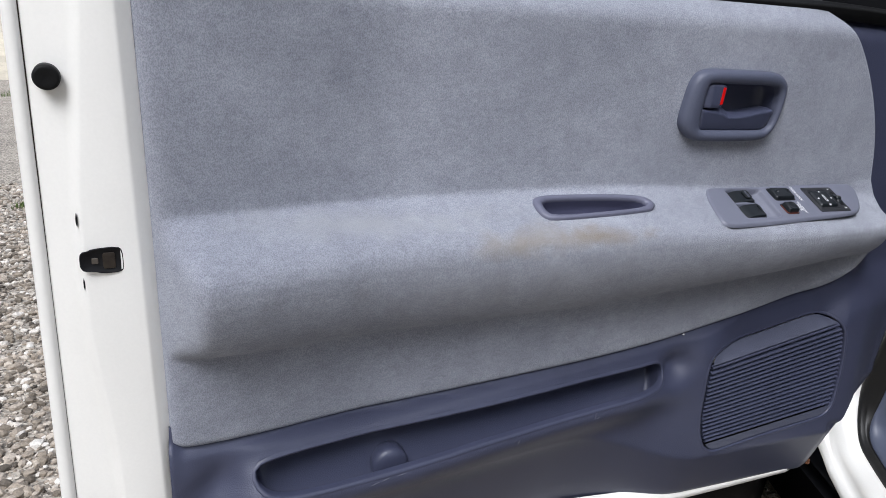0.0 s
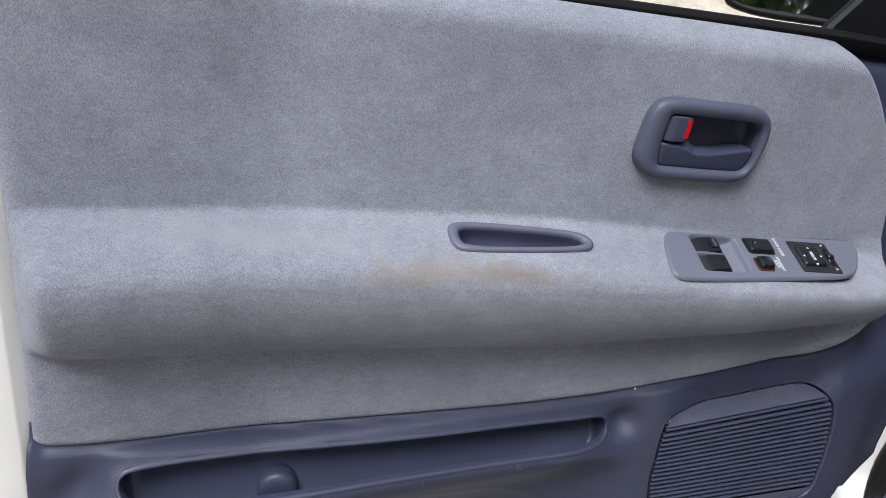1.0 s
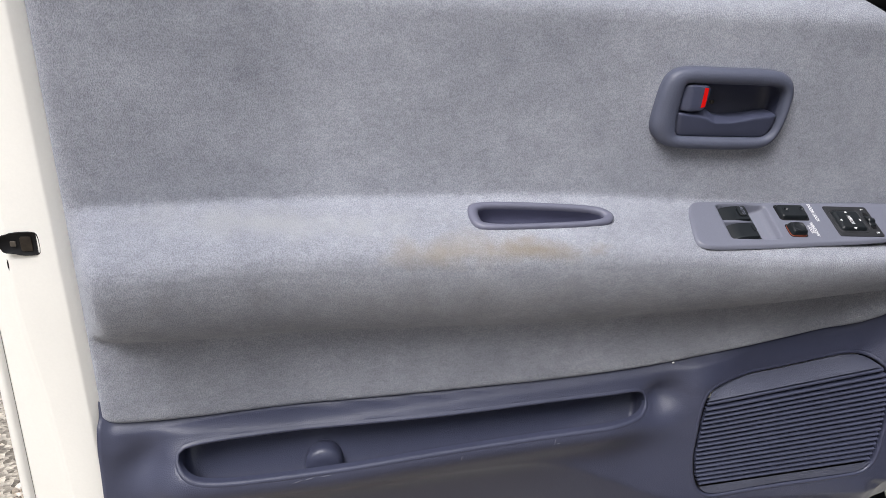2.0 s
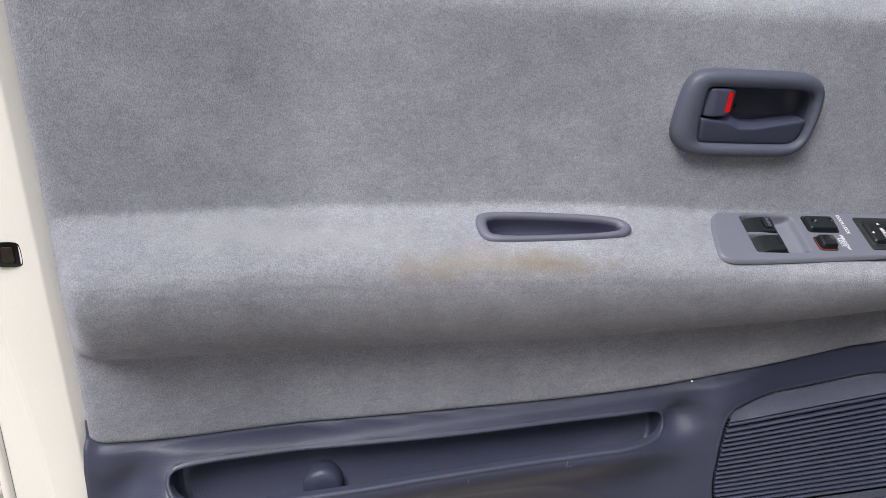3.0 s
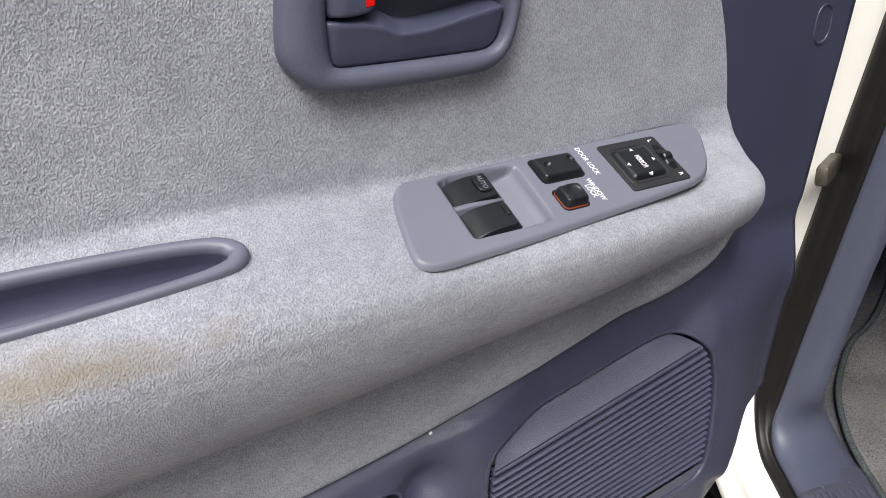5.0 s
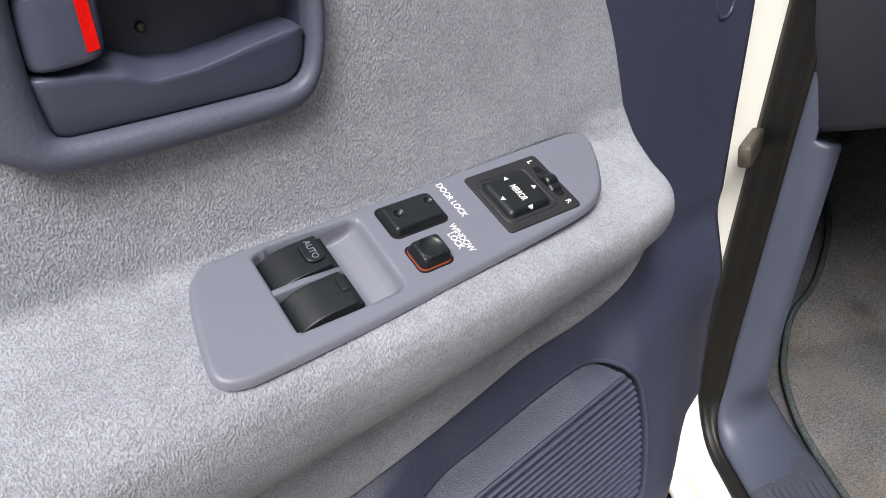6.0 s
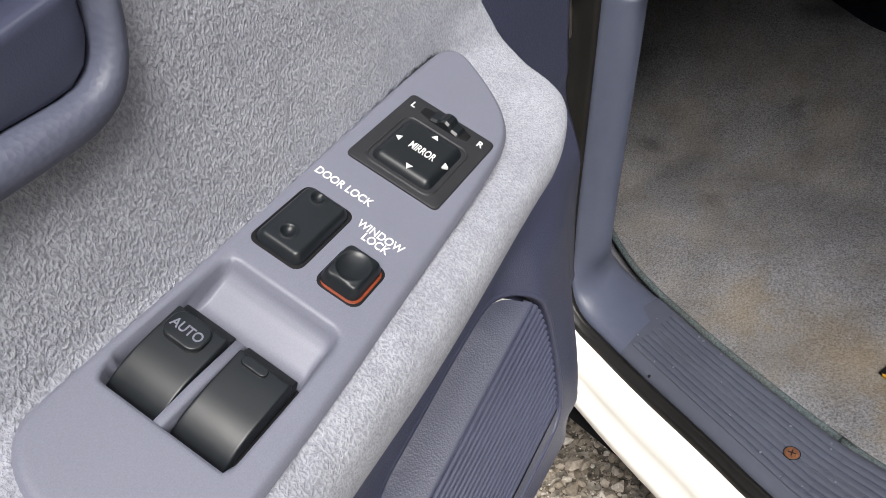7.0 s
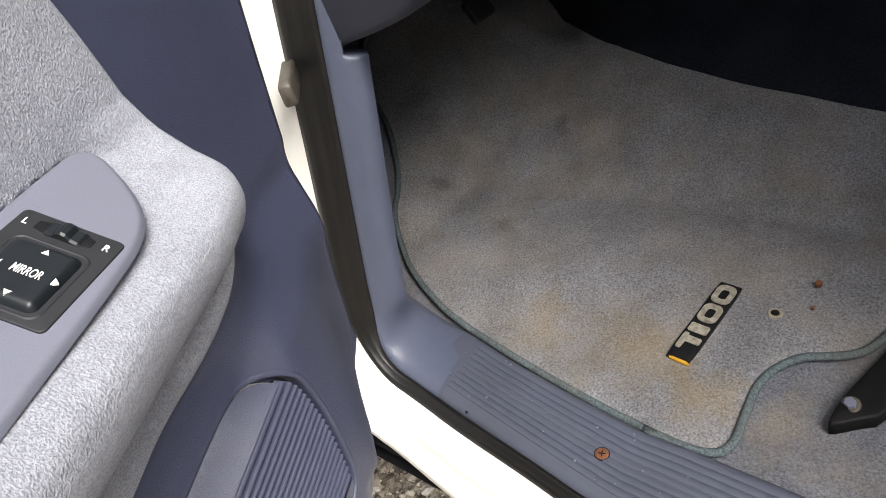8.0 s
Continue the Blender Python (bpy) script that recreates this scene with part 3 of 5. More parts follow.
POCKET = soft([(0.103, 0.757), (0.109, 0.767), (0.151, 0.771), (0.254, 0.774), (0.363, 0.777), (0.477, 0.782), (0.598, 0.791), (0.681, 0.798), (0.714, 0.802), (0.727, 0.796), (0.732, 0.781),
               (0.722, 0.769), (0.695, 0.763), (0.636, 0.757), (0.555, 0.751), (0.475, 0.745), (0.399, 0.740), (0.325, 0.734), (0.254, 0.731), (0.185, 0.729), (0.150, 0.729), (0.124, 0.733), (0.108, 0.744)], 2)
SPEAKER = soft([(0.8065, 0.72), (0.8087, 0.7746), (0.8149, 0.7989), (0.8258, 0.8085), (0.848, 0.8138), (0.9078, 0.8228), (0.9938, 0.8412), (1.0278, 0.8483), (1.0501, 0.8482), (1.0682, 0.8442), (1.0813, 0.8345), (1.092, 0.819),
                (1.098, 0.79), (1.101, 0.75), (1.099, 0.71), (1.096, 0.68), (1.084, 0.664), (1.066, 0.659), (0.918, 0.643), (0.855, 0.633), (0.836, 0.633), (0.821, 0.643), (0.81, 0.67), (0.806, 0.7)], 2)
low_left = np.array([(0.012, 0.546), (0.011, 0.79)])
PLASTIC_OUTLINE = np.vstack([FAB_LOW[:-4] + [0.0, 0.022], [(1.052, 0.95), (1.07, 1.0), (1.055, 1.06), (1.03, 1.15), (0.97, 1.23), (0.88, 1.295), (0.88, 1.330), (1.06, 1.327), (1.20, 1.322), (1.283, 1.318)],
                             soft([(1.283, 1.25), (1.278, 1.14), (1.263, 0.99), (1.254, 0.86), (1.252, 0.78), (1.253, 0.72), (1.250, 0.67), (1.246, 0.63),
                                   (1.250, 0.59), (1.256, 0.555), (1.254, 0.532), (1.235, 0.522), (1.08, 0.529), (0.95, 0.534), (0.5, 0.532), (0.03, 0.532)], 1, False), low_left])
pl_v, pl_f = cut_sheet(PLASTIC_OUTLINE, [POCKET, SPEAKER], 0.005, flat_face(plastic_y))
plastic = from_data("lower_panel", pl_v, pl_f, PLASTIC, door, "dark slate-blue moulded plastic panel with light scuffs")
backed(plastic, 0.003)

for cx, cz, ang, ln in ((0.463, 0.731, 80, 0.008), (0.593, 0.745, 80, 0.011), (0.598, 0.741, 15, 0.005), (0.250, 0.7225, 14, 0.012), (0.264, 0.7250, 12, 0.012), (0.286, 0.7265, 5, 0.014)):
    ca, sa = math.cos(radians(ang)) * ln / 2, math.sin(radians(ang)) * ln / 2
    pts_ = [(cx - ca, cz - sa), (cx + 0.0006, cz - 0.0004), (cx + ca, cz + sa), (cx - 0.0006, cz + 0.0004)]
    v, f = loft([[(x, float(plastic_y(x, z)) + 0.0005, z) for x, z in pts_], [(x, float(plastic_y(x, z)) - 0.0004, z) for x, z in pts_]], False, True)
    from_data("scuff", v, f, PLATE, plastic, "light scuff", False)
for cx, cz in ((0.765, 0.8412),):
    v, f = cushion(box_outline(-0.0016, 0.0016, -0.0009, 0.0009, 0.0008, 3), 0.0010, 0.0006, -0.001)
    from_data("lint", v, f, INK, fabric, "", True, frame_of((cx, float(fabric_y(cx, cz)), cz), (1, 0, 0.4), (0, -0.11, 0.994)))
# map pocket: a cup behind the opening, with the round post inside
v, f = rim(POCKET, EDGE_ROWS)
from_data("pocket_rim", v, f, PLASTIC, plastic)
v, f = rim(POCKET, ((0.0010, 0.004), (0.0014, 0.009), (0.002, 0.022), (0.004, 0.033), (0.008, 0.037)), close=True)
lower = 1 - smooth01(-0.012, 0.008, v[:, 2] - np.interp(v[:, 0], [0.1, 0.3, 0.5, 0.73], [0.748, 0.753, 0.763, 0.783]))
v[:, 2] -= lower * np.repeat([0.0, 0.010, 0.030, 0.040, 0.040], 160)
from_data("map_pocket", v, f, PLASTIC, plastic, "dark recessed map pocket", True)
v, f = tube([(0.281, 0.880, 0.7165), (0.281, 0.837, 0.7190), (0.281, 0.8320, 0.7195), (0.281, 0.8290, 0.7195), (0.281, 0.8280, 0.7195)], [0.0265, 0.0252, 0.0240, 0.020, 0.010], 32)
from_data("pocket_post", v, f, PLASTIC, plastic)

v, f = rim(SPEAKER, EDGE_ROWS + ((0.0012, 0.016), (0.006, 0.017)))
from_data("speaker_rim", v, f, PLASTIC, plastic)

# speaker grille: plate with a raised blank top and a bank of ridges
SLATS = 19


def slat_line(k):
    """Left and right end heights of groove k; the two uppermost ridges are broader."""
    t = float(np.interp(k, [-1, 0, 1, 2, SLATS], [-1.2, 0, 1.35, 2.55, SLATS + 0.55])) / (SLATS + 0.55)
    return 0.787 - 0.141 * t, 0.8395 - 0.1605 * t


def line_height(k, x):
    a, b = slat_line(k)
    return a + (b - a) * (x - 0.808) / 0.277


def clip_line(poly, k, keep_above):
    """The part of an outline above or below groove line k."""
    d = (poly[:, 1] - line_height(k, poly[:, 0])) * (1 if keep_above else -1)
    out = []
    for p, q, dp, dq in zip(poly, np.roll(poly, -1, 0), d, np.roll(d, -1)):
        if dp >= 0:
            out.append(p)
        if dp * dq < 0:
            out.append(p + (q - p) * dp / (dp - dq))
    return np.array(out)


def grille_y(x, z):
    top = line_height(-0.1, x)
    brow = np.interp(x, [0.826, 0.848, 0.908, 0.994, 1.028, 1.050, 1.068, 1.081], [0.8085, 0.8138, 0.8228, 0.8412, 0.8483, 0.8482, 0.8442, 0.8345])
    w_ = np.clip((z - top) / np.maximum(brow - top - 0.004, 0.004), 0, 1)
    return plastic_y(x, z, 0.0) * (1 - w_) + plastic_y(x, z) * w_ + 0.0008 + 0.0025 * w_


inner = shrink(SPEAKER, 0.0036)
g_v, g_f = cut_sheet(clip_line(inner, -0.1, True), [], 0.002, flat_face(grille_y))
grille = from_data("speaker_grille", g_v, g_f, GRILLE, door, "ribbed slate plastic speaker grille")
g_v, g_f = cut_sheet(clip_line(inner, SLATS, False), [], 0.002, flat_face(grille_y))
from_data("grille_foot", g_v, g_f, GRILLE, grille)
# black sheet added so the grooves between the slats read as deep shade
bk_v, bk_f = cut_sheet(clip_line(shrink(SPEAKER, 0.002), -0.1, False), [], 0.008, flat_face(lambda x, z: plastic_y(x, z, 0.0) + 0.0094))
from_data("slat_gap_shade", bk_v, bk_f, DARK, grille, "black sheet darkening the gaps between the slats", False)
for k in range(SLATS):
    (a, b), (a1, b1) = slat_line(k), slat_line(k + 1)
    xs = np.linspace(0.80, 1.12, 400)
    share = (xs - 0.808) / (1.085 - 0.808)
    zs = (a + a1) / 2 + ((b + b1) / 2 - (a + a1) / 2) * share
    k_in = inside(np.column_stack([xs, zs]), shrink(SPEAKER, 0.005))
    if k_in.sum() < 20:
        continue
    xs = np.linspace(xs[k_in][0], xs[k_in][-1], 10)
    share = (xs - 0.808) / (1.085 - 0.808)
    zs = (a + a1) / 2 + ((b + b1) / 2 - (a + a1) / 2) * share
    h = 0.25 * ((a - a1) + ((b - b1) - (a - a1)) * share)
    base_y = plastic_y(xs, zs, 0.0) + 0.0100
    loops = [np.column_stack([xs, base_y - d, zs + o * h]) for o, d in ((-1, 0), (-1, 0.0062), (-0.75, 0.0080), (-0.2, 0.0092), (0.4, 0.0090), (0.85, 0.0076), (1, 0.0058), (1, 0))]
    v, f = loft(loops, True, True, False)
    from_data("slat", v, f, SMOOTH_PLASTIC, grille)

# round blanking plug in the front plastic
plug = box_outline(1.217, 1.245, 1.121, 1.161, 0.0139, 6)
plug_rows = []
for k_, back in ((0.0, 0.002), (0.0, -0.0010), (0.0008, -0.0013), (0.0022, -0.0012), (0.0030, -0.0004), (0.0034, 0.0016)):
    q = shrink(plug, k_)
    plug_rows.append(np.column_stack([q[:, 0], plastic_y(q[:, 0], q[:, 1]) + back, q[:, 1]]))
v, f = loft(plug_rows, False, False)
from_data("plug_ring", v, f, PLASTIC, plastic)

# inside door handle
N = 96
ho, hi = star(HAN_OUT, N, (-0.004, 0.003)), star(HAN_IN, N, (-0.004, 0.003))
rows_h = [(0.0, -0.006), (0.0, 0.001), (0.06, 0.006), (0.2, 0.0095), (0.5, 0.011), (0.8, 0.0095), (0.94, 0.007), (1.0, 0.004), (1.0, -0.004)]
v, f = loft([lift(ho * (1 - t) + hi * t, h) for t, h in rows_h], False, False)
bezel = from_data("handle_bezel", v, f, BEZEL, door, "slate-blue grained handle surround", True, HF)
cup = [lift(hi, -0.004), lift(shrink(hi, 0.001), -0.018), lift(shrink(hi, 0.006), -0.026)]
v, f = loft(cup, False, True)
from_data("handle_cup", v, f, PLASTIC, bezel, "dark recess behind the lever", True, HF)
lx = np.concatenate([[-0.0622, -0.0618, -0.0605, -0.058], np.linspace(-0.054, 0.058, 50), [0.0615, 0.0635, 0.0648, 0.0652]])
l_top = np.interp(lx, [-0.0622, -0.050, -0.0428, -0.0323, -0.0252, -0.0189, -0.0126, 0.0, 0.0062, 0.0249, 0.0501, 0.0620, 0.0652], [0.0038, 0.0034, 0.0031, 0.0049, 0.0060, 0.0025, -0.001, -0.0030, -0.0033, -0.0015, 0.0026, 0.0042, 0.0015])
l_rdg = l_top - np.interp(lx, [-0.0622, -0.040, -0.027, -0.018, 0.0, 0.03, 0.0652], [0.0015, 0.0030, 0.0085, 0.0085, 0.0048, 0.0022, 0.0015])
l_bot = np.interp(lx, [-0.0622, -0.0615, -0.059, -0.054, 0.044, 0.052, 0.058, 0.0625, 0.0652], [-0.017, -0.0215, -0.0245, -0.0262, -0.0265, -0.0255, -0.0215, -0.0135, -0.007])
loops = []
for share, up, tp, dep in ((0, 0, 0, -0.016), (0, 0, 0, 0.0), (0.04, 0, 0, 0.0022), (0.12, 0, 0, 0.0034), (0.5, 0, 0, 0.0042), (0.85, 0, 0, 0.0058), (0.96, 0, 0, 0.0062), (1, 0, 0, 0.0052), (1, 0, 0.35, 0.0022), (1, 0, 0.8, -0.0015), (1, 0, 1, -0.003), (1, 0, 1, -0.020)):
    vv = l_bot + (l_rdg - l_bot) * share + (l_top - l_rdg) * tp
    ends = 0.0035 * np.clip(1 - np.minimum(lx + 0.0622, 0.0652 - lx) / 0.004, 0, 1) ** 2
    loops.append(np.column_stack([lx, vv, dep - ends * (dep > -0.01)]))
v, f = loft(loops, False, False, False)
from_data("door_lever", v, f, SMOOTH_PLASTIC, bezel, "slate-blue pull lever", True, HF)
knob = soft([(-0.0608, 0.0055), (-0.0600, 0.0180), (-0.0583, 0.0330), (-0.0560, 0.0358), (-0.0320, 0.0356), (-0.0266, 0.0330), (-0.0262, 0.0300), (-0.0280, 0.0120), (-0.0310, 0.0068), (-0.0360, 0.0052), (-0.0452, 0.0042), (-0.0580, 0.0042)], 2)
kn = star(knob, 64, (-0.043, 0.020))
v, f = cushion(kn, 0.0085, 0.003, -0.018)
knob_drop = lambda x: 0.30 * np.clip(x + 0.0345, 0, 1) + 0.55 * np.clip(-0.0520 - x, 0, 1)
v[:, 2] -= knob_drop(v[:, 0]) * (v[:, 2] > -0.01)
from_data("lock_knob", v, f, SMOOTH_PLASTIC, bezel, "slate-blue lock knob with a red mark", True, HF)
mark = np.array([(-0.0367, 0.0095), (-0.0311, 0.0103), (-0.0303, 0.0318), (-0.0357, 0.0328)])
v, f = loft([lift(mark, 0.003), lift(mark, 0.0089)], False, True)
v[4:, 2] = 0.0089 - knob_drop(v[4:, 0])
from_data("red_mark", v, f, RED, bezel, "bright red unlocked mark", False, HF)
v, f = cushion(star(box_outline(-0.0085, -0.0035, 0.0075, 0.0125, 0.0022), 16, (-0.006, 0.010)), -0.022, 0.002, -0.03)
from_data("screw", v, f, METAL, bezel, "", True, HF)

# pull cup in the armrest
po, pi = star(PULL_OUT, N), star(PULL_IN, N, (0, -0.004))
v, f = loft([lift(po, -0.004), lift(po, 0.0012), lift(po * 0.75 + pi * 0.25, 0.0030), lift(po * 0.35 + pi * 0.65, 0.0028), lift(pi, 0.0005), lift(pi, -0.004)], False, False)
pull = from_data("pull_cup", v, f, PULL, door, "slate-blue plastic pull cup", True, QF)
v, f = loft([lift(pi, -0.004), lift(pi, -0.012), lift(shrink(pi, 0.003), -0.028)], False, True)
from_data("cup_well", v, f, WELL, pull, "dark slate inside of the pull cup", True, QF)

# power window and mirror switch plate
RECESS = np.array([(-0.1025, 0.0265), (-0.1005, 0.0292), (-0.092, 0.0315), (-0.040, 0.0325), (-0.0345, 0.0305), (-0.033, 0.026), (-0.0335, -0.024),
                   (-0.036, -0.0292), (-0.041, -0.0305), (-0.095, -0.0300), (-0.1005, -0.0295), (-0.1025, -0.0265)])


def plate_place(p, dk, dh):
    edge = np.clip(1 - dk / 0.004, 0, 1)
    n_ = 0.0012 - 0.0042 * edge ** 2
    ins = inside(p, RECESS)
    dr = nearest(p, RECESS)[0]
    deep = np.interp(p[:, 0], [-0.104, -0.060, -0.052, -0.042, -0.037, -0.033], [0.0150, 0.0150, 0.0135, 0.0095, 0.0055, 0.0])
    wall = smooth01(0, np.interp(p[:, 0], [-0.066, -0.050], [0.0012, 0.0045]), dr)
    n_ = n_ - np.where(ins, deep * wall, 0)
    n_ = n_ - np.where(~ins, 0.0006 * np.clip(1 - dr / 0.002, 0, 1) ** 2, 0)
    return np.column_stack([p, n_])


v, f = cut_sheet(PLATE_OUT, [], 0.0014, plate_place)
plate = from_data("switch_plate", v, f, PLATE, door, "lavender-grey plastic switch plate", True, PF)
# the rib between the two window switches
v, f = loft([[(u, 0.0028, n_) for u, n_ in ((-0.104, 0.0), (-0.085, 0.0008), (-0.062, -0.001), (-0.058, -0.010))],
             [(u, 0.0018, n_ + 0.0008) for u, n_ in ((-0.104, 0.0), (-0.085, 0.0008), (-0.062, -0.001), (-0.058, -0.010))],
             [(u, -0.0008, n_ + 0.0008) for u, n_ in ((-0.104, 0.0), (-0.085, 0.0008), (-0.062, -0.001), (-0.058, -0.010))],
             [(u, -0.0018, n_) for u, n_ in ((-0.104, 0.0), (-0.085, 0.0008), (-0.062, -0.001), (-0.058, -0.010))],
             [(u, -0.0020, -0.016) for u in (-0.104, -0.085, -0.062, -0.058)]], False, False, False)
from_data("switch_rib", v, f, PLATE, plate, "", True, PF)


def window_switch(v0, v1, label):
    prof = [(-0.0998, -0.015), (-0.0998, -0.0085), (-0.0985, -0.0066), (-0.0955, -0.0040), (-0.0915, -0.0016), (-0.087, 0.0002), (-0.082, 0.0012),
            (-0.074, 0.0020), (-0.0662, 0.0026), (-0.0650, 0.0024), (-0.0645, 0.0014), (-0.0640, -0.0016), (-0.0610, -0.0020), (-0.0604, -0.0026), (-0.0602, -0.015)]
    cols = []
    for s, drop in ((0.0, 0.0007), (0.012, 0.0002), (0.03, 0.0), (0.05, 0.0), (0.08, 0.0), (0.5, 0.0), (0.92, 0.0), (0.95, 0.0), (0.97, 0.0), (0.988, 0.0002), (1.0, 0.0007)):
        cols.append([(u, v0 + (v1 - v0) * s, n_ - (drop if n_ > -0.008 else 0)) for u, n_ in prof])
    cols = [[(u, v_, -0.015) for u, v_, n_ in cols[0]]] + cols + [[(u, v_, -0.015) for u, v_, n_ in cols[-1]]]
    v, f = loft(cols, False, False, False)
    ob = from_data("window_switch", v, f, BLACK, plate, label, True, PF)
    # black plate on the recess floor, for the shadow gap round the switch
    b = star(box_outline(-0.1015, -0.0580, v0 - 0.0014, v1 + 0.0014, 0.0012), 32, (-0.080, (v0 + v1) / 2))
    v, f = cushion(b, -0.0118, 0.0004, -0.016)
    from_data("switch_gap_shade", v, f, DARK, plate, "", True, PF)
    return ob


window_switch(0.0036, 0.0285, "black driver window switch")
window_switch(-0.0270, -0.0022, "black passenger window switch")
v, f = cushion(star(box_outline(-0.0775, -0.0655, 0.0085, 0.0265, 0.0045), 40, (-0.0715, 0.0175)), 0.0042, 0.0010, 0.001)
from_data("auto_pad", v, f, BLACK, plate, "", True, PF)
v, f = cushion(star(box_outline(-0.0695, -0.0655, -0.0175, -0.0055, 0.0018), 32, (-0.0675, -0.0115)), 0.0036, 0.0006, 0.001)
from_data("grip_bar", v, f, BLACK, plate, "", True, PF)
READ = frame_of((0, 0, 0), (0, -1, 0), (1, 0, 0))


def print_on(name, words, u, v_, n_, size, stretch=1.0, mat_=None):
    return text_part(name, words, size, PF @ Matrix.Translation((u, v_, n_)) @ READ, mat_ or INK, plate, stretch)


print_on("lettering", "AUTO", -0.0718, 0.0175, 0.0043, 0.0054, 0.95, PLATE)
print_on("lettering", "DOOR LOCK", 0.0270, 0.0192, 0.0014, 0.0064, 0.86)
print_on("lettering", "WINDOW", 0.0146, -0.0116, 0.0014, 0.0062, 0.86)
print_on("lettering", "LOCK", 0.0096, -0.0122, 0.0014, 0.0062, 0.86)
for u0, u1, v0, v1 in ((-0.0242, 0.0168, 0.0040, 0.0322), (-0.0236, 0.0010, -0.0262, -0.0030)):
    v, f = cushion(box_outline(u0, u1, v0, v1, 0.0046), 0.0015, 0.0003, -0.002)
    from_data("switch_well", v, f, DARK, plate, "", True, PF)


def pad_place(height, edge_r, dishes):
    """A pad with rounded edges and round hollows in its top."""
    def place(p, dk, dh):
        z = height * (1 - np.clip(1 - dk / edge_r, 0, 1) ** 2.6)
        for u, v_, r_, dp in dishes:
            d = np.hypot(p[:, 0] - u, p[:, 1] - v_) / r_
            z = z - dp * np.clip(1 - d ** 2, 0, 1) + 0.28 * dp * np.exp(-((d - 1.06) / 0.12) ** 2)
        return np.column_stack([p, z])
    return place


v, f = cut_sheet(box_outline(-0.0232, 0.0158, 0.0050, 0.0312, 0.0050, 6), [], 0.0006, pad_place(0.0062, 0.0045, ((0.0098, 0.0212, 0.0034, 0.0018), (-0.0130, 0.0192, 0.0034, 0.0018))))
from_data("lock_switch", v, f, BLACK, plate, "black door lock rocker", True, PF)
o = box_outline(-0.0229, -0.0002, -0.0252, -0.0045, 0.0046)
v, f = cushion(o, 0.0019, 0.0003, 0.0)
from_data("lock_ring", v, f, ORANGE, plate, "orange ring round the window lock button", True, PF)
v, f = cut_sheet(box_outline(-0.0222, 0.0006, -0.0244, -0.0034, 0.0046, 6), [], 0.0006, pad_place(0.0080, 0.0036, ((-0.0108, -0.0138, 0.0074, 0.0017),)))
from_data("window_lock_button", v, f, BLACK, plate, "black window lock button", True, PF)
o = box_outline(0.0446, 0.1063, -0.0234, 0.0318, 0.003)
v, f = cushion(o, 0.0024, 0.0008, -0.002)
from_data("mirror_switch", v, f, PANEL, plate, "black mirror adjuster with white arrows", True, PF)
o = box_outline(0.0478, 0.0908, -0.0172, 0.0252, 0.006, 6)
v, f = loft([lift(o, 0.0022), lift(shrink(o, 0.0008), 0.0031), lift(shrink(o, 0.0016), 0.0031), lift(shrink(o, 0.0024), 0.0012)], False, True)
from_data("mirror_rim", v, f, PANEL, plate, "", True, PF)
v, f = cut_sheet(box_outline(0.0500, 0.0886, -0.0150, 0.0230, 0.0055, 6), [], 0.0008, pad_place(0.0062, 0.0062, ()))
from_data("mirror_pad", v, f, BLACK, plate, "", True, PF)
print_on("lettering", "MIRROR", 0.0686, 0.0022, 0.0063, 0.0070, 0.60)
print_on("lettering", "L", 0.0982, 0.0262, 0.0027, 0.0058)
print_on("lettering", "R", 0.0990, -0.0170, 0.0027, 0.0058)
for u, v_, a in ((0.0684, 0.0166, 90), (0.0818, 0.0022, 0), (0.0553, 0.0018, 180), (0.0685, -0.0122, -90)):
    tri = np.array([(0.0019, 0.0), (-0.0011, 0.0020), (-0.0011, -0.0020)])
    ca, sa = math.cos(radians(a)), math.sin(radians(a))
    tri = tri @ np.array([[ca, sa], [-sa, ca]]) + [u, v_]
    v, f = loft([lift(tri, 0.0050), lift(tri, 0.0064)], False, True)
    from_data("arrow", v, f, INK, plate, "", False, PF)
v, f = cushion(star(box_outline(0.0952, 0.1022, -0.0102, 0.0205, 0.001), 40, (0.0987, 0.005)), 0.0028, 0.0003, 0.0)
from_data("slider_slot", v, f, DARK, plate, "", True, PF)
slide = [(a - 0.0028, b) for a, b in ((0.0170, 0.0026), (0.0158, 0.0040), (0.0120, 0.0046), (0.0096, 0.0068), (0.0072, 0.0074), (0.0048, 0.0068), (0.0026, 0.0046), (-0.0012, 0.0040), (-0.0030, 0.0026))]
v, f = loft([[(0.0942, a, b - 0.001) for a, b in slide], [(0.0954, a, b) for a, b in slide], [(0.1022, a, b) for a, b in slide],
             [(0.1034, a, b - 0.001) for a, b in slide]], True, True, False)
from_data("slider", v, f, BLACK, plate, "", False, PF)

# belt seal along the top of the trim, and the corner behind the outside mirror
xs = np.linspace(-0.02, 1.30, 40)
sec = [(0.848, 1.320), (0.837, 1.334), (0.838, 1.3375), (0.845, 1.3385), (0.847, 1.342), (0.856, 1.3445), (0.866, 1.344), (0.872, 1.33), (0.87, 1.30)]
drop = 0.016 * smooth01(0.9, 1.3, xs)
v, f = loft([np.column_stack([xs, np.full(40, y), z - drop]) for y, z in sec], False, False, False)
from_data("belt_seal", v, f, RUBBER, door, "black rubber window seal")
SAIL = [(0.915, 1.330), (0.93, 1.352), (0.96, 1.385), (1.03, 1.46), (1.09, 1.52), (1.30, 1.54), (1.31, 1.31)]
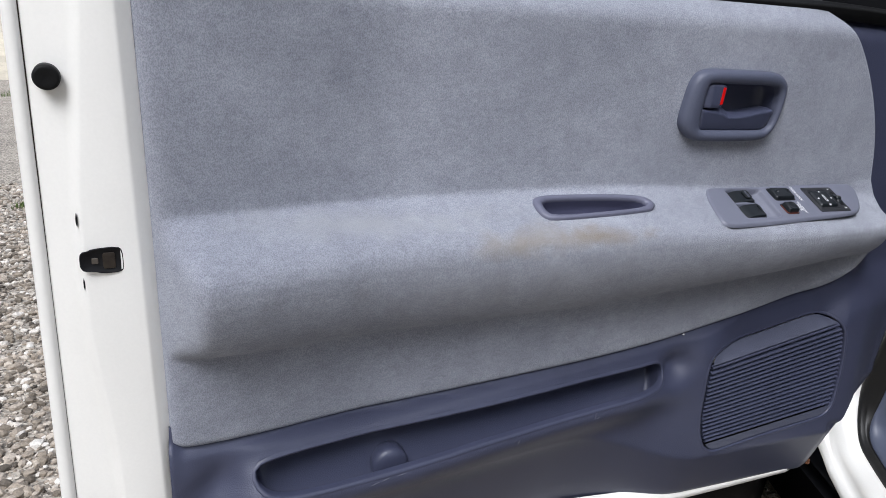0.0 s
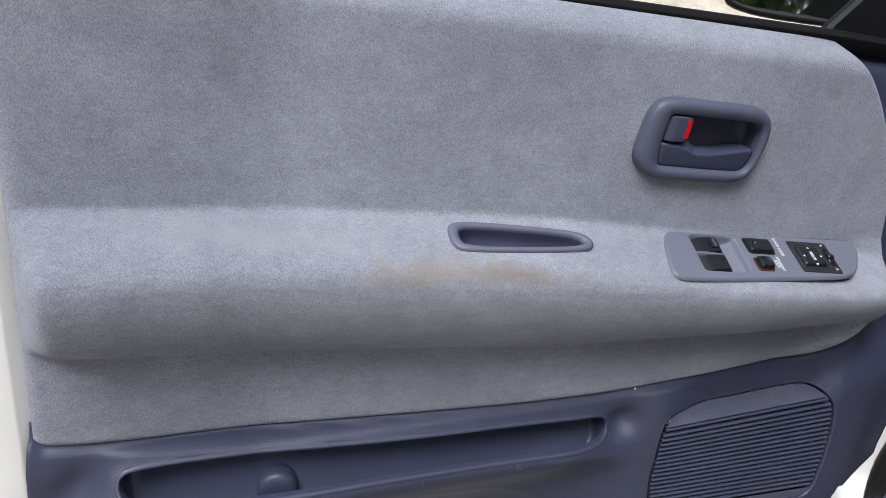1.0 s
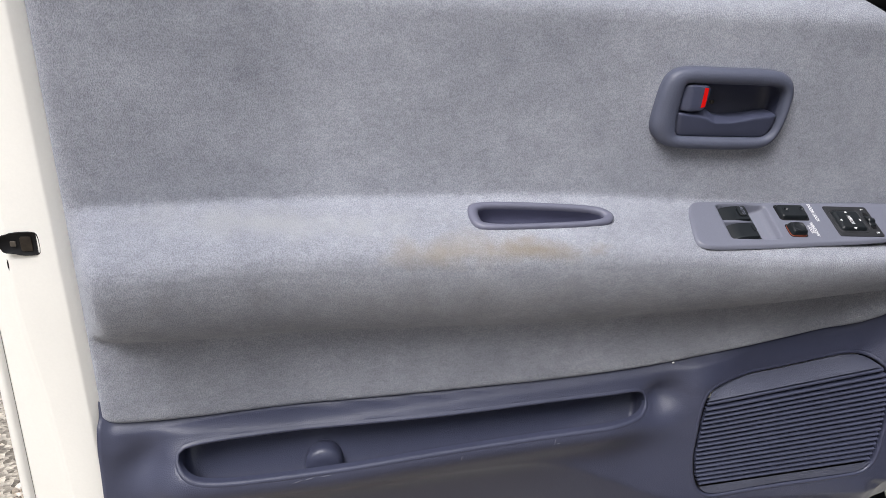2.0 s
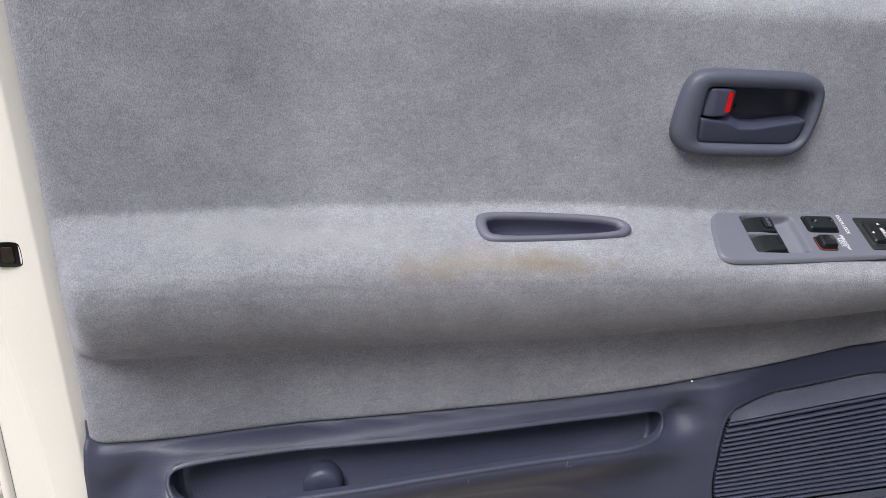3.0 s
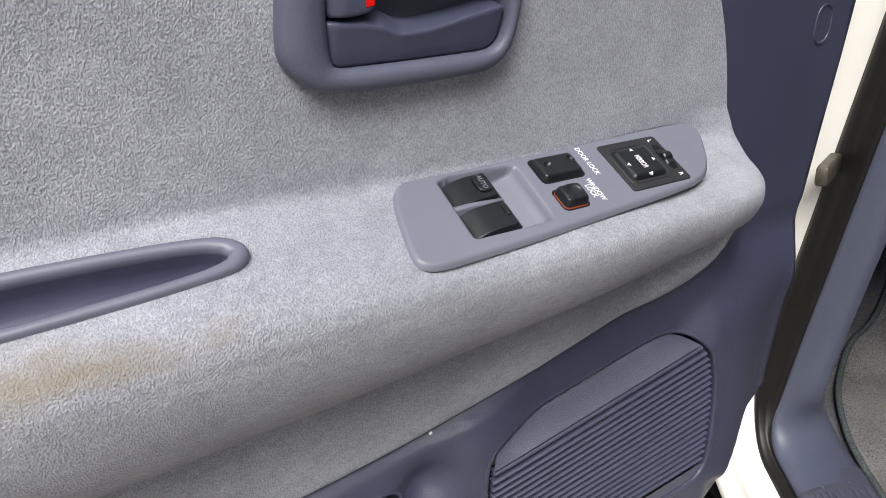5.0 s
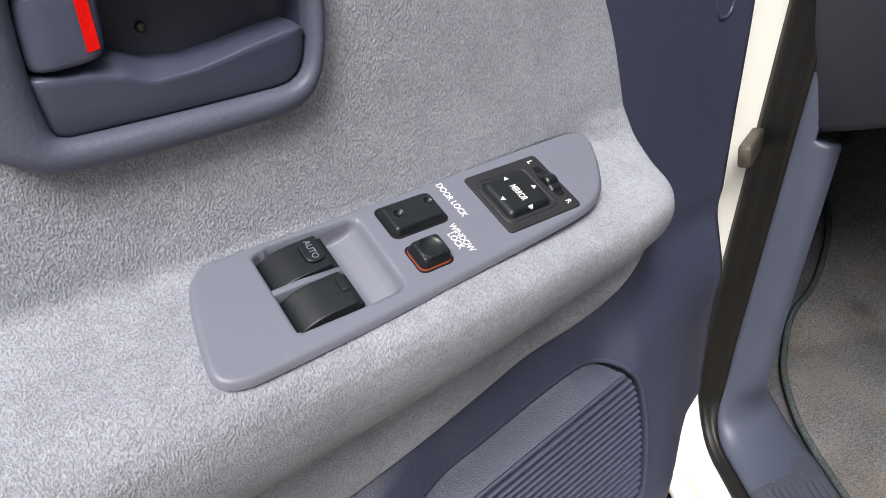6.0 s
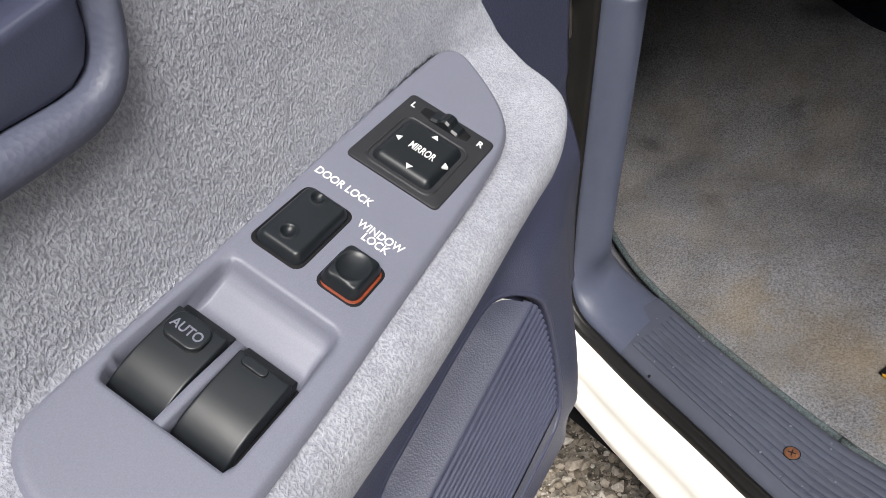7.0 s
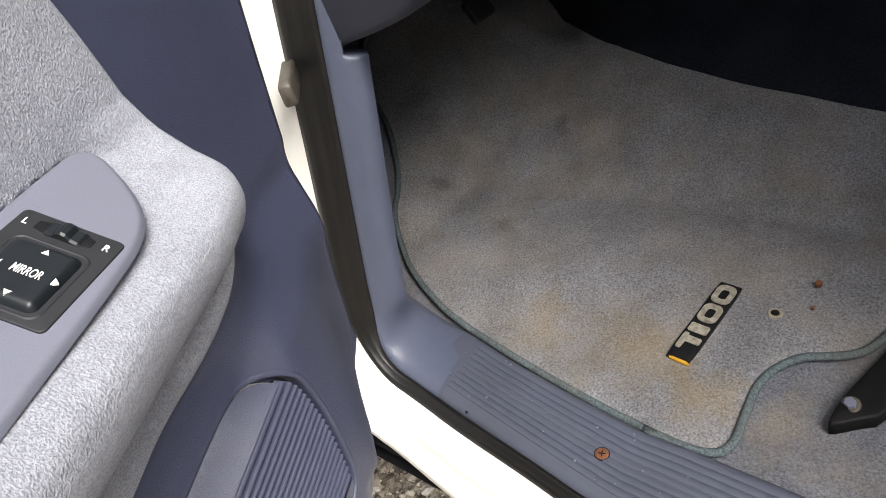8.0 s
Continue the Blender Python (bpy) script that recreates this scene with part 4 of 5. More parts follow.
v, f = loft([[(x, 0.882, z) for x, z in SAIL], [(x, 0.872, z) for x, z in SAIL], [(x + 0.004 * (1 if x < 1.2 else -1), 0.868, z - 0.003) for x, z in SAIL]], True, True)
from_data("mirror_corner", v, f, DARK, door, "black plastic mirror corner", False)

# painted shell: the rear edge with its fold, the skin and the bottom flange
def shell_section(z):
    lean = -0.020 - 0.11 * (z - 0.9)
    crease = float(np.interp(z, [0.5, 0.764, 0.85, 0.908, 0.95, 1.0, 1.086, 1.114, 1.158, 1.21, 1.26, 1.33], [-0.036, -0.042, -0.046, -0.052, -0.0557, -0.0557, -0.053, -0.0512, -0.0467, -0.0412, -0.036, -0.030]))
    t = 0.0115 - 0.012 * (z - 0.75)
    hem, outer = -0.0925 + 0.020 * (z - 0.8), -0.110 + 0.023 * (z - 0.76)
    front = float(np.interp(z, [0.50, 0.56, 0.60, 0.65, 0.72, 0.85, 1.0, 1.14, 1.32], [1.10, 1.185, 1.222, 1.236, 1.242, 1.243, 1.250, 1.262, 1.268]))
    return [(t + 0.03, 0.955 + lean), (t + 0.012, 0.86 + lean), (t + 0.004, 0.836 + lean), (t - 0.003, 0.8345 + lean), (t - 0.007, 0.829 + lean), (t - 0.011, 0.8285 + lean), (crease + 0.004, 0.8325 + lean), (crease, 0.834 + lean),
            (crease - 0.004, 0.839 + lean), (crease - 0.010, 0.843 + lean), (hem + 0.0025, 0.851 + lean), (hem + 0.001, 0.8525 + lean), (hem - 0.0007, 0.8525 + lean), (hem - 0.002, 0.849 + lean), (outer + 0.006, 0.850 + lean),
            (outer + 0.0015, 0.854 + lean), (outer, 0.860 + lean), (-0.10, 0.95 + lean), (0.10, 1.08 + lean), (0.60, 1.11 + lean), (front - 0.09, 1.09 + lean), (front - 0.01, 1.05 + lean), (front, 1.005 + lean), (front - 0.01, 0.985 + lean)]


zs = [0.505, 0.52, 0.56, 0.62, 0.67, 0.72, 0.78, 0.84, 0.90, 0.96, 1.02, 1.1, 1.18, 1.26, 1.325]
v, f = loft([[(x, y, z) for x, y in shell_section(z)] for z in zs], True, False)
shell = from_data("door_shell", v, f, PAINT, door, "cream-white painted door shell")
xs = np.linspace(0.0, 1.12, 40)
v, f = loft([np.column_stack([xs, y - 0.019 * smooth01(0.55, 0.81, xs) * (1 - smooth01(1.06, 1.13, xs)), z + 0.008 * smooth01(0.8, 1.12, xs)]) for _, y, z in
             ((0, 0.913, 0.544), (0, 0.900, 0.528), (0, 0.903, 0.517), (0, 0.93, 0.502), (0, 0.97, 0.497))], False, False, False)
from_data("bottom_flange", v, f, PAINT, shell)


def jamb_frame(x, y, z):
    return frame_of((x, y - 0.020 - 0.11 * (z - 0.9), z), (1, 0.08, 0), (0, -0.11, 0.994))


# latch opening in the rear edge
JF = jamb_frame(-0.0365, 0.8292, 1.038)
o = 1.10 * star(soft([(-0.018, 0.0085), (-0.012, 0.009), (-0.007, 0.0115), (0.014, 0.0125), (0.018, 0.009), (0.0185, -0.009), (0.015, -0.013), (0.0, -0.013),
               (-0.007, -0.0105), (-0.018, -0.010)], 1), 48)
v, f = loft([lift(o, -0.0005), lift(o, 0.0010), lift(shrink(o, 0.0008), 0.0012), lift(shrink(o, 0.0012), 0.0007)], False, True)
latch = from_data("latch", v, f, DARK, door, "dark latch opening with a worn steel claw", True, JF)
v, f = cushion(star(box_outline(0.001, 0.0125, -0.009, 0.008, 0.001), 24, (0.007, 0)), 0.0014, 0.0004, 0.0)
from_data("latch_claw", v, f, LATCH, latch, "", True, JF)
v, f = cushion(star(box_outline(-0.009, -0.003, -0.003, 0.003, 0.0008), 24, (-0.006, 0)), 0.0020, 0.0005, 0.0)
from_data("latch_pin", v, f, METAL, latch, "", True, JF)
for z in (1.0795, 1.0114):
    v, f = cushion(star(box_outline(-0.0008, 0.0008, -0.007, 0.007, 0.0007), 20), 0.0012, 0.0003, -0.004)
    from_data("paint_chip", v, f, DARK, door, "", True, jamb_frame(-0.0553, 0.8345, z))
# dark crack in the sealer along the folded hem
seam_z = np.linspace(0.56, 1.32, 40)
v, f = tube([(-0.0923 + 0.020 * (z - 0.8), 0.8324 - 0.11 * (z - 0.9), z) for z in seam_z], [0.0002 + 0.0004 * float(smooth01(0.95, 1.2, z)) for z in seam_z], 6)
from_data("hem_seam", v, f, LATCH, shell, "dark crack along the hem", True)
# rubber stop
v, f = cushion(box_outline(-0.0115, 0.0115, -0.0115, 0.0115, 0.0114, 8), 0.014, 0.003, -0.006, 0.001)
from_data("rubber_stop", v, f, RUBBER, door, "black round rubber door stop", True, jamb_frame(-0.0660, 0.846, 1.217))

v, f = cushion(star(box_outline(-0.004, 0.004, -0.006, 0.006, 0.002), 20), 0.006, 0.002, -0.003)
from_data("hinge_bolt", v, f, RUST, door, "rusty bolt under the door", True, frame_of((1.195, 0.95, 0.484), (1, 0, 0), (0, 0, 1)))

# outside mirror
MX = frame_of((1.085, 1.14, 1.462), (0.86, -0.51, 0.0), (0.0, 0.0, 1.0))
mo = soft([(-0.10, -0.085), (0.09, -0.095), (0.115, -0.08), (0.115, 0.09), (-0.08, 0.09), (-0.115, 0.07), (-0.125, -0.05)], 2)
ms = star(mo, 64)
v, f = loft([lift(shrink(ms, 0.05), -0.07), lift(shrink(ms, 0.02), -0.06), lift(ms, -0.03), lift(ms, 0.0), lift(shrink(ms, 0.004), 0.003), lift(shrink(ms, 0.012), 0.001),
             lift(shrink(ms, 0.013), -0.008)], True, False)
om = from_data("outside_mirror", v, f, DARK, door, "black outside mirror", True, MX)
v, f = loft([lift(shrink(ms, 0.011), -0.010), lift(shrink(ms, 0.0125), -0.006)], False, True)
from_data("mirror_glass", v, f, MIRROR, om, "mirror reflecting trees", False, MX)

# ================= the truck's body at the door opening =================
truck = thing("truck_cab", (1.383, 0.897, 0.36), "cream-white truck cab with slate-blue trim and carpeted footwell", "truck")
CAR = Matrix(((0.9259, 0.3778, 0, 1.3808), (-0.3778, 0.9259, 0, 0.910), (0, 0, 1, -0.0095), (0, 0, 0, 1)))   # inward, forward, up

# line of the door opening: down the front pillar, round the corner, back along the sill
EDGE = np.array([(0.128, 0.020, 1.36), (0.10, 0.040, 1.15), (0.080, 0.054, 1.013), (0.054, 0.069, 0.842), (0.036, 0.082, 0.717), (0.018, 0.092, 0.60),
                 (0.008, 0.088, 0.535), (0.002, 0.062, 0.496), (0.0, 0.010, 0.481), (-0.018, -0.086, 0.480), (-0.034, -0.205, 0.480),
                 (-0.050, -0.294, 0.480), (-0.060, -0.50, 0.480), (-0.060, -1.10, 0.480)])
EDGE = soft(EDGE, 2, False)
low = (1 - smooth01(0.485, 0.60, EDGE[:, 2]))[:, None]


def strip(name, rows, material, label, parent=None):
    v, f = loft(rows, False, False, False)
    return from_data(name, v, f, material, parent or truck, label, True, CAR)


seal_out = EDGE + (1 - low) * np.array((-0.022, 0.038, 0)) + low * np.array((-0.031, 0.0, -0.012))
seal_rows = []
for p_, s_ in (((0.004, 0.0, -0.004), (0.002, 0, -0.010)), ((0, -0.004, 0.002), (-0.006, 0, -0.010)), ((-0.004, 0.006, 0), (-0.011, 0, -0.004)), ((-0.009, 0.012, 0), (-0.015, 0, -0.001)),
               ((-0.013, 0.018, 0), (-0.019, 0, -0.002)), ((-0.0145, 0.022, 0), (-0.0215, 0, -0.006)), ((-0.019, 0.027, 0), (-0.025, 0, -0.006)), ((-0.0225, 0.034, 0), (-0.029, 0, -0.009)),
               ((-0.022, 0.038, 0), (-0.031, 0, -0.013)), ((-0.018, 0.050, 0), (-0.028, 0, -0.024))):
    seal_rows.append(EDGE + (1 - low) * np.array(p_) + low * np.array(s_))
strip("door_seal", seal_rows, SEAL, "black rubber door seal")
w = [seal_out + np.array([0.006, 0.006, 0]) * (1 - low) + np.array([0.004, 0, -0.004]) * low]
for p_, s_ in (((-0.012, 0.012, 0), (-0.003, 0, -0.001)), ((-0.02, 0.016, 0), (-0.008, 0, -0.004)), ((-0.03, 0.020, 0), (-0.020, 0, -0.011)), ((-0.05, 0.025, 0), (-0.030, 0, -0.018)),
               ((-0.07, 0.030, 0), (-0.0345, 0, -0.030)), ((-0.085, 0.033, 0), (-0.037, 0, -0.042)), ((-0.10, 0.036, 0), (-0.044, 0, -0.047)), ((-0.112, 0.038, 0), (-0.055, 0, -0.052)),
               ((-0.125, 0.040, 0), (-0.058, 0, -0.066)), ((-0.135, 0.055, 0), (-0.053, 0, -0.073)), ((-0.13, 0.11, 0), (0.03, 0, -0.085))):
    w.append(seal_out + (1 - low) * np.array(p_) + low * np.array(s_))
strip("sill_and_pillar", w, PAINT, "cream-white painted sill and hinge pillar")

# pillar trim turning into the kick panel
at = float(np.interp(-0.943, -EDGE[:, 2], np.arange(len(EDGE))))
line_k = np.sort(np.concatenate([np.arange(len(EDGE)), at + np.array([-0.5, -0.25, -0.12, -0.06, 0.0, 0.06, 0.12, 0.2, 0.35, 0.6])]))
EK = np.column_stack([np.interp(line_k, np.arange(len(EDGE)), EDGE[:, k]) for k in range(3)])
low_k = (1 - smooth01(0.485, 0.60, EK[:, 2]))[:, None]
narrow = smooth01(0.939, 0.948, EK[:, 2])[:, None]
t_in = [EK + np.array([0.001, 0.004, -0.006]) + low_k * np.array([-0.013, -0.004, -0.006])]
for p_, n_, s_ in (((0.002, -0.006, 0), (0.002, -0.006, 0), (-0.010, 0, -0.003)), ((0.003, -0.009, 0), (0.003, -0.009, 0), (-0.006, -0.001, 0.002)), ((0.004, -0.012, 0), (0.004, -0.012, 0), (0.004, -0.002, 0.006)),
                   ((0.012, -0.026, 0), (0.010, -0.022, 0), (0.02, 0.0, 0.008)), ((0.024, -0.036, 0), (0.013, -0.024, 0), (0.055, 0.006, 0.006)), ((0.038, -0.040, 0), (0.015, -0.020, 0), (0.095, 0.014, 0.0)),
                   ((0.047, -0.030, 0), (0.016, -0.010, 0), (0.112, 0.03, -0.006)), ((0.052, 0.02, 0), (0.016, 0.02, 0), (0.118, 0.09, -0.03)), ((0.050, 0.32, 0), (0.016, 0.32, 0), (0.12, 0.3, -0.05))):
    t_in.append(EK + (1 - low_k) * (np.array(p_) * (1 - narrow) + np.array(n_) * narrow) + low_k * np.array(s_))
first_low = int(np.where((EK[:, 2] < 0.49) & (EK[:, 1] < 0.0))[0][0]) + 2
strip("kick_trim", [r[:first_low] for r in t_in], TRIM, "slate-blue plastic pillar and kick trim")

# sill step plate with ribs
def plate_pt(s, t, z):
    """s: 0 outer, 1 inner edge; t metres back along the plate."""
    o_ = np.array([-0.17 * t if t < 0.31 else -0.0527 - 0.03 * (t - 0.31), -t])
    o_[1] -= 0.005 * s * max(0.0, 1 - (t + 0.012) / 0.08)
    wide = np.interp(t, [0, 0.09, 0.19, 0.28, 0.36, 1.0], [0.102, 0.098, 0.098, 0.101, 0.106, 0.11])
    return (*(o_ + np.array([wide * s, 0])), z)


ts = np.concatenate([np.linspace(-0.012, 0.40, 26), np.linspace(0.45, 1.05, 8)])
v, f = loft([[plate_pt(s, t, z) for t in ts] for s, z in ((-0.14, 0.462), (-0.125, 0.472), (-0.10, 0.4775), (-0.06, 0.4805), (0.0, 0.4832), (0.05, 0.4845), (0.5, 0.4860), (0.93, 0.4845), (1.0, 0.481), (1.02, 0.460))], False, False, False)
step = from_data("step_plate", v, f, STEP, truck, "slate-blue ribbed plastic sill plate, dusty", True, CAR)
for k in range(9):
    s = 0.115 + 0.096 * k
    cuts = [0.032 + 0.003 * (k % 2), 0.105 + 0.035 * (k % 3), 0.26 + 0.03 * ((k + 1) % 3), 0.42 + 0.04 * (k % 2), 0.62, 1.0]
    for t0, t1 in zip(cuts[:-1], cuts[1:]):
        tt = np.linspace(t0, t1 - 0.0007, 10)
        v, f = loft([[plate_pt(s + d * 0.086, t, z) for t in tt] for d, z in ((-0.5, 0.4850), (-0.45, 0.4866), (-0.38, 0.4870), (0.38, 0.4870), (0.45, 0.4866), (0.5, 0.4850))], False, False, False)
        from_data("rib", v, f, STEP, step, "", True, CAR)
# darker sheet under the ribs puts the grooves' shade into colour
v, f = loft([[plate_pt(s, t, 0.4857) for t in np.linspace(0.04, 1.0, 30)] for s in (0.075, 0.3, 0.6, 0.925)], False, False, False)
from_data("rib_gap_shade", v, f, PLASTIC, step, "", False, CAR)
SC = CAR @ Matrix.Translation((-0.003, -0.279, 0.4868))
o = box_outline(-0.0085, 0.0085, -0.0085, 0.0085, 0.0083, 8)
v, f = loft([lift(o * 1.12, -0.003), lift(o * 1.12, 0.0006), lift(o, 0.0004), lift(o, -0.002)], False, False)
from_data("screw_well", v, f, DARK, step, "", True, SC)
v, f = cushion(o * 0.95, 0.0008, 0.0006, -0.003, -0.0006)
screw = from_data("sill_screw", v, f, RUST, step, "rusty round screw head", True, SC)
for a in (20, 110):
    v, f = cushion(box_outline(-0.0045, 0.0045, -0.0008, 0.0008, 0.0006, 2), 0.0016, 0.0002, 0.0)
    from_data("screw_slot", v, f, DARK, screw, "", False, SC @ pose(0, 0, 0, 0, 0, a))
HL = CAR @ Matrix.Translation((-0.0215, -0.083, 0.4792))
v, f = cushion(box_outline(-0.0022, 0.0022, -0.0018, 0.0018, 0.0017, 4), 0.0012, 0.0003, -0.002)
from_data("plate_hole", v, f, DARK, step, "", False, HL)
rng = random.Random(5)
for k in range(18):
    t, s = rng.uniform(0.02, 0.4), rng.uniform(0.05, 0.95)
    q = CAR @ Matrix.Translation(plate_pt(s, t, 0.4872)) @ pose(0, 0, 0, 0, 0, rng.uniform(0, 180))
    r = rng.uniform(0.0008, 0.0019)
    v, f = cushion(box_outline(-r, r, -r * 0.7, r * 0.7, r * 0.5, 2), r * 0.6, r * 0.3, 0.0)
    from_data("dust_speck", v, f, PLATE, step, "", True, q)

# check strap between door and pillar
STRAP = frame_of((1.402, 0.9545, 0.934), (-0.92, -0.39, 0.0), (0, 0, 1))
o = box_outline(-0.014, 0.014, -0.014, 0.014, 0.006, 4)
v, f = loft([np.column_stack([np.full(len(o), a), shrink(o, d)[:, 1], shrink(o, d)[:, 0] * 0.6]) for a, d in ((-0.060, 0.0), (-0.016, 0.0), (0.008, 0.0), (0.013, 0.001), (0.016, 0.004))], True, True)
from_data("check_strap", v, f, METAL, truck, "dull grey-brown steel door check", True, STRAP)

# floor, toe board, tunnel
def floor_z(i, fw):
    z = 0.452 + 0.62 * np.clip(fw - 0.26, 0, 1) + 0.5 * np.clip(i - 0.52, 0, 0.3)
    return z + 0.012 * np.sin(7 * i + 3 * fw) * smooth01(0.1, 0.3, i)


def carpet_sheet(i0, i1, f0, f1, step_, dz):
    ii, ff = np.arange(i0, i1, step_), np.arange(f0, f1, step_)
    g = [[(a, b, float(floor_z(a, b)) + dz) for b in ff] for a in ii]
    return loft(g, False, False, False)


v, f = carpet_sheet(0.02, 1.45, -1.05, 0.75, 0.03, 0.0)
from_data("floor_carpet", v, f, CARPET, truck, "dirty blue-grey floor carpet", True, CAR)
# unseen dark pan, added to stop light leaking up from below
v, f = loft([[(i, fw, 0.40) for fw in (-1.1, 0.8)] for i in (-0.09, 1.5)] + [[(i, fw, 0.36) for fw in (-1.1, 0.8)] for i in (1.5, -0.09)], False, False, False)
from_data("floor_pan", v, f, DARK, truck, "", False, CAR)


def slab(name, pts, axis0, axis1, material, label, parent=truck):
    """A profile in (forward, up), drawn out sideways."""
    p = np.asarray(pts, float)
    q = shrink(p, 0.012)
    rows_ = [[(axis0, a, b) for a, b in q], [(axis0 + 0.004, a, b) for a, b in shrink(p, 0.004)], [(axis0 + 0.014, a, b) for a, b in p],
             [(axis1 - 0.014, a, b) for a, b in p], [(axis1, a, b) for a, b in q]]
    v, f = loft(rows_, True, True)
    return from_data(name, v, f, material, parent, label, True, CAR)


slab("dashboard", soft([(0.725, 1.0), (0.20, 0.940), (0.135, 0.925), (0.10, 0.930), (0.05, 0.952), (-0.03, 0.975), (-0.085, 0.995), (-0.115, 1.05), (-0.12, 1.16), (-0.06, 1.30), (0.10, 1.34), (0.725, 1.36)], 1),
     0.084, 1.44, DASH, "slate-blue dashboard underside, darkened for its shade")
slab("firewall", [(0.72, 0.40), (0.78, 0.40), (0.78, 1.4), (0.72, 1.4)], 0.05, 1.46, DARK, "")
# unseen wall, added to stop light leaking onto the toe board
slab("cowl_light_stop", [(0.30, 0.36), (0.78, 0.36), (0.78, 1.4), (0.30, 1.4)], 0.055, 0.095, DARK, "")
# unseen walls closed without windows to block light; far one dark against bounce
slab("windowless_far_side", [(-1.1, 0.36), (0.78, 0.36), (0.78, 1.74), (-1.1, 1.74)], 1.46, 1.52, DASH, "")
slab("windowless_rear_wall", [(-1.16, 0.36), (-1.10, 0.36), (-1.10, 1.74), (-1.16, 1.74)], 0.02, 1.52, TRIM, "")
slab("roof", [(-1.16, 1.75), (0.05, 1.75), (0.05, 1.80), (-1.16, 1.80)], 0.15, 1.52, PAINT, "")
for i_, fa, fb in ((0.17, -1.13, -1.1), (1.49, -1.13, -1.1), (0.14, 0.03, 0.0), (1.49, 0.5, 0.0)):
    v, f = tube([(i_ - 0.04 * (i_ < 1), fa, 1.15), (i_, fb, 1.76)], 0.035, 8)
    from_data("roof_pillar", v, f, PAINT, truck, "", True, CAR)
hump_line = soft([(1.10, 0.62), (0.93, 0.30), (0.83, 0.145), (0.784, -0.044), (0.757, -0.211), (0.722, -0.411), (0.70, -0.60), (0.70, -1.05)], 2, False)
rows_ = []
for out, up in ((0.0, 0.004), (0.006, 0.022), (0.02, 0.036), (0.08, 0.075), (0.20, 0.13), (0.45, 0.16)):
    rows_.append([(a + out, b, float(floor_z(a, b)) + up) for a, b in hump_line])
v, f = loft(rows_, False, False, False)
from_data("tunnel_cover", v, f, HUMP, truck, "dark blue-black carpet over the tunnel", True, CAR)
# clutch pedal
pedal_box = star(box_outline(-0.03, 0.03, -0.025, 0.025, 0.006), 32)
v, f = cushion(pedal_box, 0.010, 0.004, -0.004)
PD = CAR @ Matrix.Translation((0.62, 0.265, 0.775)) @ pose(0, 0, 0, 55, 0, 0)
pedal = from_data("pedal", v, f, PANEL, truck, "dark rubber pedal pad", True, PD)
v, f = tube([(0, 0, 0), (0, 0.10, -0.03), (0, 0.22, -0.02)], 0.008, 8)
from_data("pedal_arm", v, f, DARK, pedal, "", True, PD)

# front wheel behind the open door
wheel_prof = [(0.10, 0.17), (0.11, 0.24), (0.115, 0.30), (0.10, 0.345), (0.06, 0.36), (-0.06, 0.36), (-0.10, 0.345), (-0.115, 0.30), (-0.11, 0.24), (-0.10, 0.17)]
WF = CAR @ Matrix.Translation((-0.07, 0.585, 0.36)) @ pose(0, 0, 0, 0, 0, -30)
v, f = loft([[(a, r * math.cos(t), r * math.sin(t)) for a, r in wheel_prof] for t in np.arange(48) * 2 * math.pi / 48] + [[(a, r, 0.0) for a, r in wheel_prof]], False, False, False)
from_data("wheel", v, f, RUBBER, truck, "black tyre", True, WF)

# unseen solid block, added to black out the shaded ground under the truck
slab("underbody_block", [(0.30, 0.02), (0.85, 0.02), (0.85, 0.40), (0.36, 0.40), (0.30, 0.30)], 0.08, 0.40, DARK, "added black block filling the gap behind the front wheel")

# seat bracket at the edge of the footwell
SB = CAR @ Matrix.Translation((0.205, -0.510, 0.452))
seat_foot = thing("seat_bracket", tuple(SB.translation), "black steel seat mounting bracket with a worn bolt", "seat bracket")
arm = soft([(-0.047, 0.026), (-0.012, 0.024), (0.035, 0.012), (0.095, -0.006), (0.155, -0.02), (0.155, -0.06), (0.06, -0.042), (-0.010, -0.024), (-0.022, -0.006), (-0.040, 0.014)], 1)
v, f = cushion(arm, 0.020, 0.005, 0.0)
from_data("bracket", v, f, RUBBER, seat_foot, "", True, SB)
BT = SB @ Matrix.Translation((-0.008, 0.010, 0.019)) @ pose(0, 0, 0, -10, -14, 0)
v, f = cushion(star(box_outline(-0.011, 0.011, -0.011, 0.011, 0.010), 24), 0.003, 0.001, -0.003)
from_data("washer", v, f, METAL, seat_foot, "", True, BT)
v, f = cushion(star(box_outline(-0.0075, 0.0075, -0.0065, 0.0065, 0.003), 6), 0.009, 0.002, 0.0)
from_data("bolt", v, f, PULL, seat_foot, "worn bright bolt head", False, BT)

# ================= floor mat =================
floor_mat = thing("floor_mat", tuple(CAR @ Vector((0.35, -0.1, 0.455))), "dirty blue-grey carpet floor mat with teal bound edge", "floor mat")
MAT_OUT = soft([(0.062, -0.35), (0.070, -0.268), (0.084, -0.175), (0.104, -0.066), (0.134, 0.066), (0.170, 0.15), (0.21, 0.223), (0.288, 0.317), (0.364, 0.354), (0.442, 0.423), (0.50, 0.49),
                (0.54, 0.60), (0.97, 0.60), (0.97, 0.29), (0.88, 0.145), (0.834, -0.044), (0.807, -0.211), (0.772, -0.411), (0.72, -0.52), (0.56, -0.54), (0.40, -0.535), (0.334, -0.515),
                (0.285, -0.495), (0.265, -0.460), (0.250, -0.425), (0.200, -0.395), (0.135, -0.398), (0.090, -0.402), (0.068, -0.388)], 2)


